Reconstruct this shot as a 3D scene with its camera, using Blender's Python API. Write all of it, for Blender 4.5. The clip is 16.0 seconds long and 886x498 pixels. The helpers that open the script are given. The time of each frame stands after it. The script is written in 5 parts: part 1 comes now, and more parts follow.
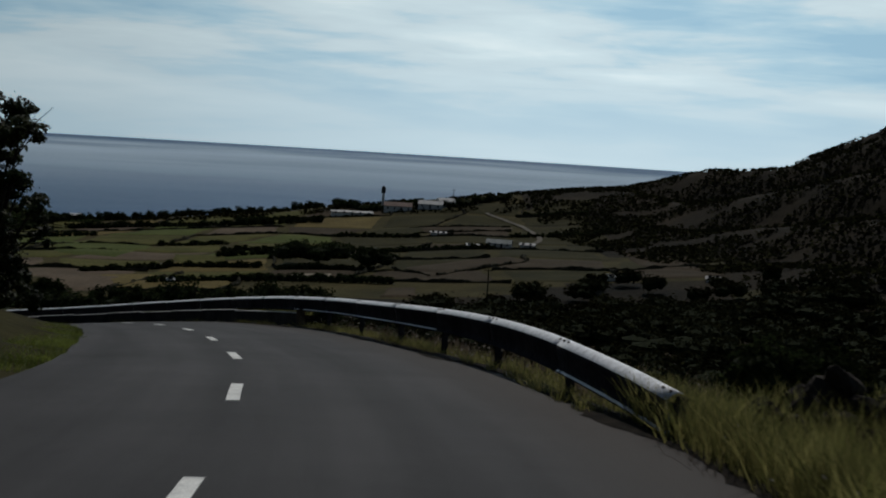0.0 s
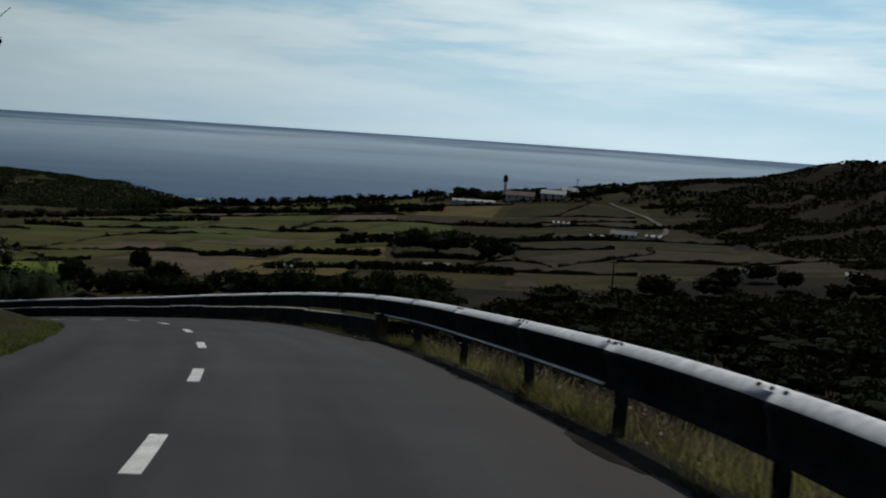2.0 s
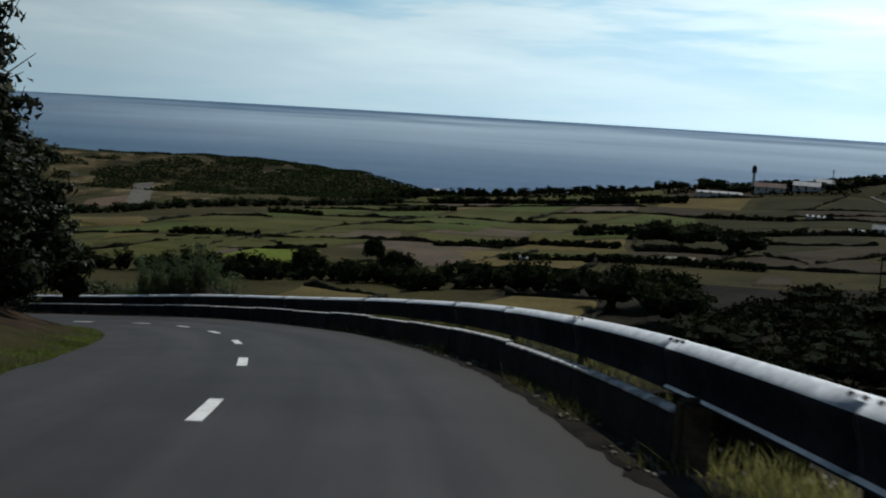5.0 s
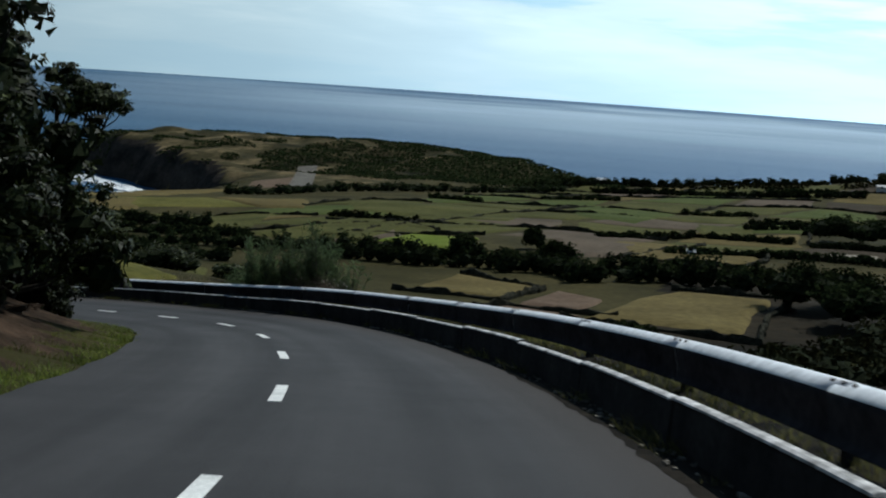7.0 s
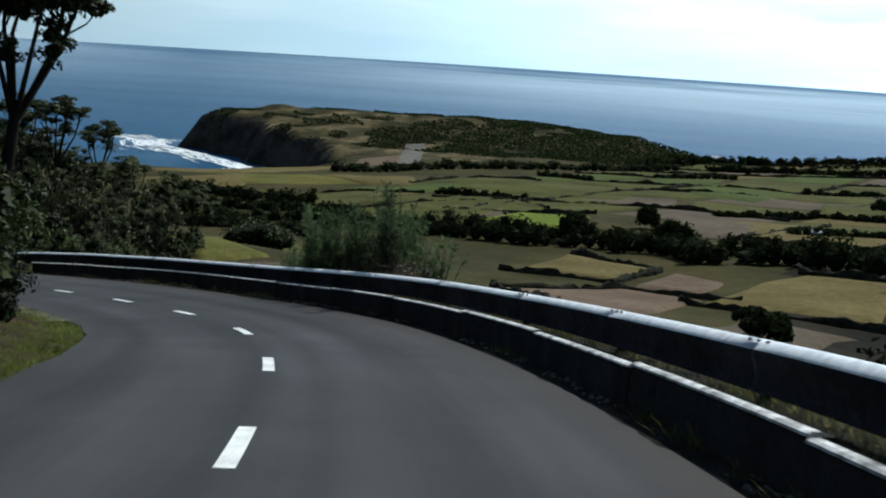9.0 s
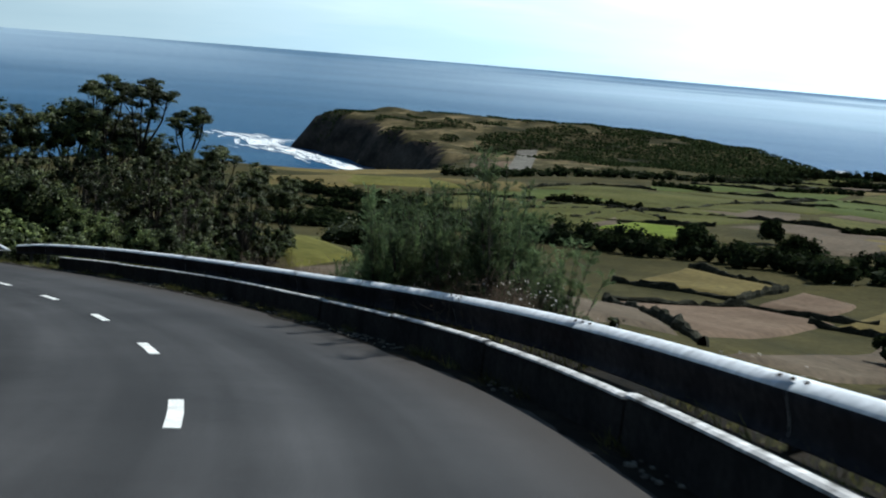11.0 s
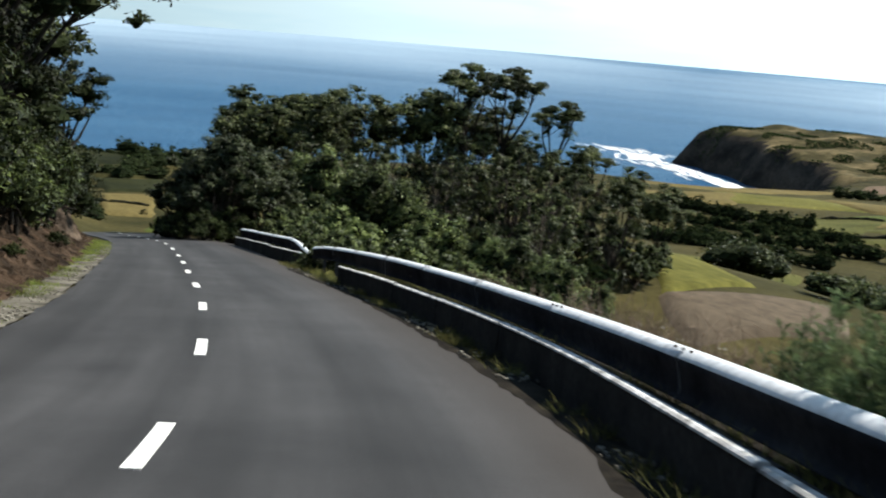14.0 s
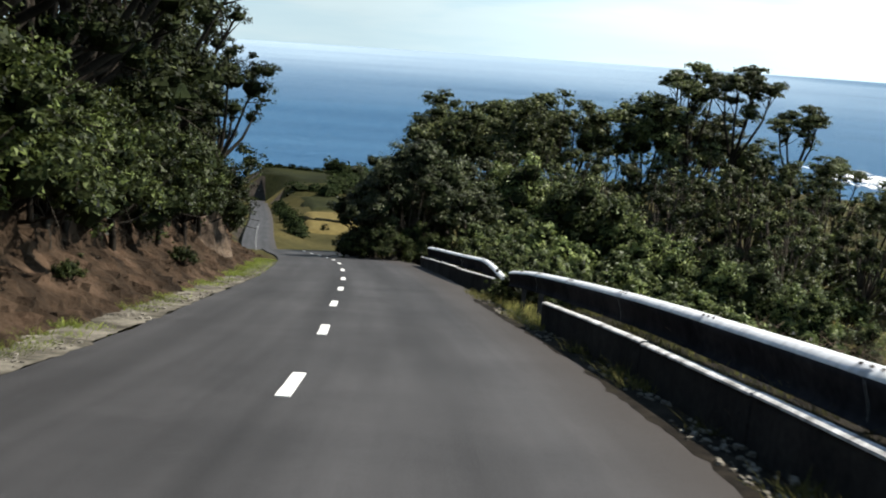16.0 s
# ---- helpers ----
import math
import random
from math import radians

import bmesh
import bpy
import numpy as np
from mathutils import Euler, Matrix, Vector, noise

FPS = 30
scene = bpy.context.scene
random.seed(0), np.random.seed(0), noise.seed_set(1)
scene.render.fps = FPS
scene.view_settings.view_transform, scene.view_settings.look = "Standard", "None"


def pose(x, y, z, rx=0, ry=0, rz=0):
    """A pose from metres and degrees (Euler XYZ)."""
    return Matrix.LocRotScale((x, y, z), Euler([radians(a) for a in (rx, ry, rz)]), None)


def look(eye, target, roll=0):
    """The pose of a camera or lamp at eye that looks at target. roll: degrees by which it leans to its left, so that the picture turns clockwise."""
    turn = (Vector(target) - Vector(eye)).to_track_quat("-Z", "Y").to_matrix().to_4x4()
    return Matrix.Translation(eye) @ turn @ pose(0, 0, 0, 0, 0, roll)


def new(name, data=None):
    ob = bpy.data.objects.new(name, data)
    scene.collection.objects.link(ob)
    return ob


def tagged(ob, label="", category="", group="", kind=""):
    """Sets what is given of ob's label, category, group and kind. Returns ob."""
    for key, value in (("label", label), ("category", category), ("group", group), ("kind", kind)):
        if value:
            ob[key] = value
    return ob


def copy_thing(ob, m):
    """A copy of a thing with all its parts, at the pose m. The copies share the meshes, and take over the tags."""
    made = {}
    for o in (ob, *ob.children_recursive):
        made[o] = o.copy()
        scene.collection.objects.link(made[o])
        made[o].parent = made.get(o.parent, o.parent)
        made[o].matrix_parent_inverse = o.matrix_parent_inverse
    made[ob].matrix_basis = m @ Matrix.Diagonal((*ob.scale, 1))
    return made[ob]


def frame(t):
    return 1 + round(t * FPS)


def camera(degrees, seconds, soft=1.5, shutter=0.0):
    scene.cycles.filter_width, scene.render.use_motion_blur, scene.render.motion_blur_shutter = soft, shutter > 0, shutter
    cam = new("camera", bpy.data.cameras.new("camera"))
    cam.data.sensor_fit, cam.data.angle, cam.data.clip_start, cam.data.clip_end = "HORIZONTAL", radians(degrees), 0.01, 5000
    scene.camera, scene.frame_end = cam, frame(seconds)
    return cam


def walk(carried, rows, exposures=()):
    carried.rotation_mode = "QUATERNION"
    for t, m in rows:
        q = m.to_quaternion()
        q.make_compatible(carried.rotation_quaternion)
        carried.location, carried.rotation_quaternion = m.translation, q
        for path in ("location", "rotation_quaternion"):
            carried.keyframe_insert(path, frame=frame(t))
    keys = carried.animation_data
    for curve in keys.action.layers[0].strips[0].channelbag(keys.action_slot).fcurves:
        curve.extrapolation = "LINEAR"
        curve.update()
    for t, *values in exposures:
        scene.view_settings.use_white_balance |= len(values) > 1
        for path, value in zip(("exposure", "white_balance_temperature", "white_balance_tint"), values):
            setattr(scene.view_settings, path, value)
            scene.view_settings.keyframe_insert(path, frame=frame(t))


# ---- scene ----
cam = camera(40.52, 16.0, soft=2.0, shutter=0.4)
walk(cam, [
    (0.0, pose(0.413, -2.422, 0.511, 84.342, -3.551, 0.035)),
    (0.5, pose(0.417, 0.192, 0.205, 84.186, -3.460, 1.068)),
    (1.0, pose(0.352, 2.794, -0.100, 84.081, -3.555, 2.548)),
    (1.5, pose(0.226, 5.375, -0.407, 83.828, -3.905, 4.235)),
    (2.0, pose(0.026, 7.902, -0.721, 83.490, -3.893, 5.894)),
    (2.5, pose(-0.220, 10.410, -1.039, 83.102, -3.533, 7.620)),
    (3.0, pose(-0.509, 12.885, -1.375, 82.741, -3.074, 9.283)),
    (3.5, pose(-0.905, 15.332, -1.716, 82.437, -2.494, 11.292)),
    (4.0, pose(-1.404, 17.775, -2.049, 82.355, -2.439, 13.439)),
    (6.3, pose(-4.593, 28.466, -3.532, 81.960, -4.093, 22.152)),
    (6.5, pose(-4.930, 29.370, -3.664, 81.792, -3.963, 22.993)),
    (7.0, pose(-5.893, 31.657, -4.043, 81.368, -3.928, 25.048)),
    (7.5, pose(-6.959, 33.986, -4.454, 80.929, -3.899, 27.010)),
    (8.0, pose(-8.089, 36.292, -4.885, 80.620, -3.582, 28.661)),
    (8.5, pose(-9.292, 38.622, -5.342, 80.218, -3.729, 29.607)),
    (8.7, pose(-9.757, 39.509, -5.520, 80.148, -3.631, 29.801)),
    (10.8, pose(-15.052, 48.484, -7.350, 79.807, -4.613, 35.044)),
    (11.0, pose(-15.601, 49.293, -7.524, 79.977, -4.629, 35.656)),
    (11.5, pose(-17.024, 51.305, -7.955, 79.917, -4.670, 37.598)),
    (12.0, pose(-18.497, 53.249, -8.367, 79.641, -4.694, 40.010)),
    (12.5, pose(-20.007, 55.033, -8.754, 79.466, -5.118, 42.960)),
    (13.0, pose(-21.528, 56.631, -9.122, 79.403, -5.441, 46.362)),
    (13.5, pose(-23.184, 58.153, -9.522, 79.299, -4.815, 50.008)),
    (14.0, pose(-24.989, 59.592, -9.939, 79.268, -4.651, 53.763)),
    (14.5, pose(-26.942, 60.977, -10.382, 79.675, -4.205, 56.565)),
    (15.0, pose(-28.952, 62.250, -10.824, 79.810, -3.945, 59.368)),
    (15.5, pose(-30.995, 63.441, -11.262, 79.630, -3.895, 62.090)),
    (16.0, pose(-32.999, 64.560, -11.685, 79.589, -3.726, 63.458)),
], exposures=[(0.0, -1.3, 6500, 10), (4.0, -0.88, 6400, 8), (6.5, -0.45, 6050, 5), (8.5, 0.02, 5950, 3), (11.0, 0.4, 6000, 4), (13.0, 0.9, 6350, 5), (16.0, 1.2, 6800, 9)])

SEA = -105.0
SUN_BEARING, SUN_HEIGHT = radians(11), radians(47)

# ---- world and sun ----
world = bpy.data.worlds.new("sky")
scene.world = world
world.use_nodes = True
wn = world.node_tree
wn.nodes.clear()


def link(nt, a, b):
    nt.links.new(a, b)


def node(nt, kind, **values):
    n = nt.nodes.new(kind)
    for k, v in values.items():
        n.inputs[k].default_value = v
    return n


def ramp(nt, source, stops):
    n = nt.nodes.new("ShaderNodeValToRGB")
    while len(n.color_ramp.elements) < len(stops):
        n.color_ramp.elements.new(0.5)
    for e, (p, c) in zip(n.color_ramp.elements, stops):
        e.position = p
        e.color = (c, c, c, 1) if isinstance(c, (int, float)) else (*c, 1)
    nt.links.new(source, n.inputs[0])
    return n.outputs[0]


def mixed(nt, fac, a, b, blend="MIX"):
    n = nt.nodes.new("ShaderNodeMix")
    n.data_type = "RGBA"
    n.blend_type = blend
    for socket, value in ((n.inputs[0], fac), (n.inputs[6], a), (n.inputs[7], b)):
        if isinstance(value, (int, float)):
            socket.default_value = value
        elif isinstance(value, tuple):
            socket.default_value = (*value, 1)
        else:
            nt.links.new(value, socket)
    return n.outputs[2]


def maths(nt, op, a, b=0.0, c=None):
    n = nt.nodes.new("ShaderNodeMath")
    n.operation = op
    for i, v in enumerate((a, b, c)):
        if v is None:
            continue
        if isinstance(v, (int, float)):
            n.inputs[i].default_value = v
        else:
            nt.links.new(v, n.inputs[i])
    return n.outputs[0]


def make_sky():
    nt = wn
    sky = nt.nodes.new("ShaderNodeTexSky")
    sky.sky_type = "NISHITA"
    sky.sun_disc = False
    sky.sun_elevation, sky.sun_rotation = SUN_HEIGHT, SUN_BEARING
    sky.altitude = 100
    sky.air_density, sky.dust_density, sky.ozone_density = 1.0, 0.05, 2.0
    coord = nt.nodes.new("ShaderNodeTexCoord")
    sep = nt.nodes.new("ShaderNodeSeparateXYZ")
    link(nt, coord.outputs["Generated"], sep.inputs[0])
    # long layers of cloud lying along the horizon
    comb = nt.nodes.new("ShaderNodeCombineXYZ")
    link(nt, maths(nt, "MULTIPLY", maths(nt, "ARCTAN2", sep.outputs[0], sep.outputs[1]), 2.1), comb.inputs[0])
    link(nt, maths(nt, "MULTIPLY", sep.outputs[2], 15.0), comb.inputs[1])
    big = node(nt, "ShaderNodeTexNoise", Scale=1.25, Detail=5.0, Roughness=0.48, Distortion=0.25)
    link(nt, comb.outputs[0], big.inputs["Vector"])
    fine = node(nt, "ShaderNodeTexNoise", Scale=4.2, Detail=6.0, Roughness=0.58, Distortion=0.3)
    link(nt, comb.outputs[0], fine.inputs["Vector"])
    both = maths(nt, "ADD", maths(nt, "MULTIPLY", big.outputs[0], 0.76), maths(nt, "MULTIPLY", fine.outputs[0], 0.24))
    cloud = ramp(nt, both, [(0.40, (10.0, 16.0, 20.2)), (0.455, (13.0, 18.6, 21.8)), (0.50, (17.2, 21.2, 23.0)), (0.55, (18.6, 22.8, 24.4)), (0.62, (22.8, 26.2, 27.0))])
    # pale veil low over the horizon
    cloud = mixed(nt, ramp(nt, sep.outputs[2], [(0.0, 0.80), (0.025, 0.55), (0.06, 0.0)]), cloud, (15.5, 20.2, 22.8))
    # brightest towards the sun
    facing = maths(nt, "ADD", maths(nt, "MULTIPLY", sep.outputs[0], math.sin(SUN_BEARING)), maths(nt, "MULTIPLY", sep.outputs[1], math.cos(SUN_BEARING)))
    glow = ramp(nt, maths(nt, "ADD", maths(nt, "MULTIPLY", facing, 0.5), 0.5), [(0.0, 0.20), (0.6, 0.225), (0.75, 0.33), (0.86, 0.49), (0.95, 0.77), (1.0, 1.06)])
    cloud = mixed(nt, 1.0, cloud, glow, "MULTIPLY")
    blue = mixed(nt, 1.0, sky.outputs[0], (0.50, 0.68, 0.80), "MULTIPLY")
    # the layer thins out overhead
    thin = ramp(nt, sep.outputs[2], [(0.16, 1.0), (0.50, 0.18)])
    tinted = mixed(nt, thin, blue, cloud)
    back = nt.nodes.new("ShaderNodeBackground")
    back.inputs[1].default_value = 0.078
    link(nt, tinted, back.inputs[0])
    out = nt.nodes.new("ShaderNodeOutputWorld")
    link(nt, back.outputs[0], out.inputs[0])


make_sky()
sun_way = Vector((math.sin(SUN_BEARING) * math.cos(SUN_HEIGHT), math.cos(SUN_BEARING) * math.cos(SUN_HEIGHT), math.sin(SUN_HEIGHT)))
sun_data = bpy.data.lights.new("sun", "SUN")
sun_data.energy, sun_data.angle, sun_data.color = 4.4, radians(0.6), (1.0, 0.955, 0.90)
sun = new("sun", sun_data)
sun.matrix_world = look(sun_way * 500, (0, 0, 0))


# ---- materials ----
def material(name, rough=0.8, metal=0.0, spec=0.3):
    m = bpy.data.materials.new(name)
    m.use_nodes = True
    b = m.node_tree.nodes["Principled BSDF"]
    b.inputs["Roughness"].default_value = rough
    b.inputs["Metallic"].default_value = metal
    b.inputs["Specular IOR Level"].default_value = spec
    return m, m.node_tree, b


def place(nt):
    return nt.nodes.new("ShaderNodeNewGeometry").outputs["Position"]


def noisy(nt, scale, detail=5.0, rough=0.6, vec=None):
    n = node(nt, "ShaderNodeTexNoise", Scale=scale, Detail=detail, Roughness=rough)
    link(nt, vec or place(nt), n.inputs["Vector"])
    return n.outputs[0]


def bumped(nt, b, height, strength=0.4, distance=0.02):
    n = node(nt, "ShaderNodeBump", Strength=strength, Distance=distance)
    link(nt, height, n.inputs["Height"])
    link(nt, n.outputs[0], b.inputs["Normal"])


def two_tone(name, dark, light, s1, s2, rough=0.85, bump=0.4, depth=0.02, metal=0.0, spec=0.04, mid=None):
    m, nt, b = material(name, rough, metal, spec)
    a = ramp(nt, noisy(nt, s1), [(0.32, dark), (0.5, mid or tuple((p + q) / 2 for p, q in zip(dark, light))), (0.68, light)])
    fine = noisy(nt, s2, 6.0, 0.65)
    col = mixed(nt, 0.6, a, ramp(nt, fine, [(0.3, 0.45), (0.7, 1.5)]), "MULTIPLY")
    link(nt, col, b.inputs["Base Color"])
    if bump:
        bumped(nt, b, fine, bump, depth)
    return m


def leaf_material(name, dark, light, glow=0.35, rough=0.6, gloss=0.10):
    m, nt, b = material(name, rough, 0, gloss)
    isl = nt.nodes.new("ShaderNodeNewGeometry").outputs["Random Per Island"]
    col = ramp(nt, isl, [(0.0, dark), (0.6, tuple(0.55 * p + 0.45 * q for p, q in zip(dark, light))), (1.0, light)])
    info = nt.nodes.new("ShaderNodeObjectInfo").outputs["Random"]
    col = mixed(nt, 1.0, col, ramp(nt, info, [(0.0, 0.50), (1.0, 1.30)]), "MULTIPLY")
    big = noisy(nt, 0.7, 2.0)
    col = mixed(nt, 0.85, col, ramp(nt, big, [(0.34, 0.40), (0.66, 1.55)]), "MULTIPLY")
    link(nt, col, b.inputs["Base Color"])
    tr = nt.nodes.new("ShaderNodeBsdfTranslucent")
    link(nt, col, tr.inputs[0])
    mix = nt.nodes.new("ShaderNodeMixShader")
    mix.inputs[0].default_value = glow
    link(nt, b.outputs[0], mix.inputs[1])
    link(nt, tr.outputs[0], mix.inputs[2])
    link(nt, mix.outputs[0], nt.nodes["Material Output"].inputs[0])
    return m


def make_asphalt():
    m, nt, b = material("asphalt", 0.82, 0, 0.15)
    p = place(nt)
    uv = nt.nodes.new("ShaderNodeUVMap")
    uv.uv_map = "along"
    sep = nt.nodes.new("ShaderNodeSeparateXYZ")
    link(nt, uv.outputs[0], sep.inputs[0])
    comb = nt.nodes.new("ShaderNodeCombineXYZ")
    link(nt, maths(nt, "MULTIPLY", sep.outputs[0], 0.9), comb.inputs[0])
    link(nt, maths(nt, "MULTIPLY", sep.outputs[1], 0.035), comb.inputs[1])
    streak = noisy(nt, 1.6, 5.0, 0.55, comb.outputs[0])
    patch = noisy(nt, 0.30, 5.0, 0.62, p)
    grain = noisy(nt, 70.0, 3.0, 0.75, p)
    tracks = maths(nt, "ABSOLUTE", maths(nt, "SINE", maths(nt, "MULTIPLY", maths(nt, "ADD", sep.outputs[0], 0.15), 2.0)))
    col = ramp(nt, patch, [(0.3, (0.0245, 0.0240, 0.0246)), (0.7, (0.0425, 0.0413, 0.0418))])
    col = mixed(nt, 0.8, col, ramp(nt, streak, [(0.32, 0.62), (0.68, 1.40)]), "MULTIPLY")
    col = mixed(nt, 0.6, col, ramp(nt, tracks, [(0.1, 0.80), (0.8, 1.22)]), "MULTIPLY")
    brown = mixed(nt, maths(nt, "MULTIPLY", maths(nt, "SMOOTH_MIN", maths(nt, "MAXIMUM", maths(nt, "SUBTRACT", sep.outputs[0], 2.1), 0.0), 1.0, 0.2), 0.7), col, (0.050, 0.042, 0.036))
    col = mixed(nt, 0.55, brown, ramp(nt, grain, [(0.3, 0.5), (0.7, 1.5)]), "MULTIPLY")
    link(nt, col, b.inputs["Base Color"])
    bumped(nt, b, grain, 0.5, 0.006)
    return m


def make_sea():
    """Deep blue; paler glare further out and a dark cloud-shadow line, both painted."""
    m, nt, b = material("sea_water", 0.35, 0, 0.015)
    b.inputs["IOR"].default_value = 1.33
    p = place(nt)
    sep = nt.nodes.new("ShaderNodeSeparateXYZ")
    link(nt, p, sep.inputs[0])
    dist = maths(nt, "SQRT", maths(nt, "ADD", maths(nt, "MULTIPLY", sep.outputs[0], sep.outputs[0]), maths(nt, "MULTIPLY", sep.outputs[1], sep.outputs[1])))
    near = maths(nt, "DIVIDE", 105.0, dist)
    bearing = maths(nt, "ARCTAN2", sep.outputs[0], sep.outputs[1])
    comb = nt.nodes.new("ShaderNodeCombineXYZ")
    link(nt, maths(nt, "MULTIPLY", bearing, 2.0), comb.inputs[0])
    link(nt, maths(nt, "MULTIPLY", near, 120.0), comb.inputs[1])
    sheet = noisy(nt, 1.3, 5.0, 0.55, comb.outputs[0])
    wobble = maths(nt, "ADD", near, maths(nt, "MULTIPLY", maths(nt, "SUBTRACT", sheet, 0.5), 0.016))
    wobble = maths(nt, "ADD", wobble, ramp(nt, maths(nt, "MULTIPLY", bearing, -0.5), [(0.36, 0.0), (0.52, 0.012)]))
    # Sun glare on the water, given as a paler base colour.
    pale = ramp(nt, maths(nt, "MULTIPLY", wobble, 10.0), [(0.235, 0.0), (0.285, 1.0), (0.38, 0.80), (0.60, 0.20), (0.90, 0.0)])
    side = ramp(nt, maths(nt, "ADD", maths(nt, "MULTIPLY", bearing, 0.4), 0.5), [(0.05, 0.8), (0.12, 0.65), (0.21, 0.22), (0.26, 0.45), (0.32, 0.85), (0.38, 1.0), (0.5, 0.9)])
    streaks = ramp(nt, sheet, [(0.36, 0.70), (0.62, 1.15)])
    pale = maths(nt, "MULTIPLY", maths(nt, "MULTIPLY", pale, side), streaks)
    off_sun_sea = ramp(nt, sheet, [(0.36, (0.022, 0.070, 0.138)), (0.5, (0.027, 0.080, 0.152)), (0.66, (0.036, 0.096, 0.172))])
    glare_sea = ramp(nt, sheet, [(0.36, (0.062, 0.120, 0.218)), (0.66, (0.078, 0.140, 0.240))])
    # Base colour lightens towards the sun's bearing, for reflected sky.
    deep = mixed(nt, ramp(nt, maths(nt, "ADD", maths(nt, "MULTIPLY", bearing, 0.4), 0.5), [(0.25, 0.0), (0.45, 1.0)]), off_sun_sea, glare_sea)
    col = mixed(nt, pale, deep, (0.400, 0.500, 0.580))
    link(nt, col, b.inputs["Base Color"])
    w1 = noisy(nt, 0.10, 7.0, 0.68, p)
    bumped(nt, b, w1, 0.7, 2.5)
    return m


ASPHALT = make_asphalt()
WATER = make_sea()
PAINT = two_tone("road_paint", (0.55, 0.55, 0.52), (0.80, 0.80, 0.76), 3.0, 40.0, 0.6, 0.2, 0.003)
# Light painted in: one steel in a lit tone and a shaded tone.
STEEL = two_tone("lit_galvanised_steel", (0.62, 0.63, 0.64), (0.74, 0.75, 0.76), 0.7, 9.0, 0.5, 0.05, 0.002, 0.0, 0.3)
SHADE_STEEL = two_tone("shade_dark_steel", (0.020, 0.020, 0.023), (0.050, 0.050, 0.054), 0.8, 12.0, 0.7, 0.08, 0.002, 0.0, 0.0)
# The shade on the wall's road face is put into this concrete colour.
CONCRETE = two_tone("shade_dark_concrete", (0.020, 0.020, 0.021), (0.050, 0.048, 0.046), 1.2, 14.0, 0.9, 0.5, 0.01)
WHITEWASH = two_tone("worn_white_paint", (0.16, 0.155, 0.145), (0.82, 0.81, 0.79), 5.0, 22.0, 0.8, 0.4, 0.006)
GRASS = two_tone("rough_grass", (0.024, 0.023, 0.008), (0.060, 0.050, 0.018), 0.05, 0.9, 0.95, 0.5, 0.3)
# Earth colour lowered to stand for tree shade on the bank.
EARTH = two_tone("bank_earth", (0.014, 0.010, 0.007), (0.072, 0.047, 0.031), 0.9, 7.0, 0.95, 0.9, 0.10, mid=(0.034, 0.023, 0.015))
# Rock colour includes the shade of cliffs that stand against the sun.
ROCK = two_tone("cliff_rock", (0.012, 0.011, 0.010), (0.050, 0.042, 0.034), 0.05, 0.35, 0.95, 0.8, 1.0)
# Scrubby hillside; cloud shade is put into its colour on top.
HILLSIDE = two_tone("shade_dark_hillside", (0.006, 0.006, 0.004), (0.026, 0.020, 0.011), 0.03, 0.3, 0.95, 0.7, 0.5)
HEADLAND = two_tone("headland_turf", (0.009, 0.011, 0.004), (0.185, 0.140, 0.072), 0.030, 0.25, 0.95, 0.8, 0.8, mid=(0.052, 0.044, 0.019))
DARK_BARK = two_tone("dark_bark", (0.012, 0.010, 0.008), (0.035, 0.030, 0.024), 2.0, 14.0, 0.95, 0.7, 0.02)
BARK = two_tone("bark", (0.035, 0.028, 0.022), (0.10, 0.085, 0.07), 2.0, 14.0, 0.95, 0.7, 0.02)
LEAF_DARK = leaf_material("dark_evergreen_leaf", (0.010, 0.017, 0.006), (0.142, 0.160, 0.054), 0.15, 0.5, 0.15)
LEAF_DEEP = leaf_material("deep_evergreen_leaf", (0.004, 0.007, 0.003), (0.046, 0.056, 0.016), 0.12)
LEAF_GREEN = leaf_material("shrub_leaf", (0.018, 0.031, 0.009), (0.215, 0.255, 0.082), 0.22, 0.5, 0.18)
# Leaf colour lowered too, as if the trees above shaded these shrubs.
LEAF_BANK = leaf_material("bank_shrub_leaf", (0.004, 0.007, 0.002), (0.076, 0.096, 0.026), 0.15, 0.5, 0.12)
LEAF_FEATHER = leaf_material("feathery_leaf", (0.054, 0.086, 0.038), (0.184, 0.238, 0.104), 0.43, 0.6, 0.15)
LEAF_ROUND = leaf_material("dull_evergreen_leaf", (0.007, 0.012, 0.005), (0.098, 0.112, 0.048), 0.15, 0.5, 0.15)
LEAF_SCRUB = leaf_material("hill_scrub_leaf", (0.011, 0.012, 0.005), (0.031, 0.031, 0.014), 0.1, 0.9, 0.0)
LEAF_HEDGE = leaf_material("hedge_leaf", (0.012, 0.018, 0.008), (0.040, 0.052, 0.020), 0.2, 0.9, 0.0)
# Shade inside the crowns, put into the colour of solid cores.
HEART = two_tone("crown_shade_core", (0.005, 0.008, 0.003), (0.020, 0.026, 0.010), 1.5, 9.0, 0.95, 0.6, 0.05)
FRESH = leaf_material("fresh_grass_blade", (0.072, 0.100, 0.016), (0.225, 0.260, 0.055), 0.35)
BLADE = leaf_material("grass_blade", (0.075, 0.085, 0.024), (0.30, 0.27, 0.10), 0.5, 0.7, 0.05)
DRY = leaf_material("dry_stalk", (0.085, 0.058, 0.042), (0.27, 0.21, 0.155), 0.35, 0.8, 0.02)
SEED = leaf_material("pale_seed_head", (0.26, 0.23, 0.20), (0.62, 0.58, 0.52), 0.4, 0.8, 0.02)


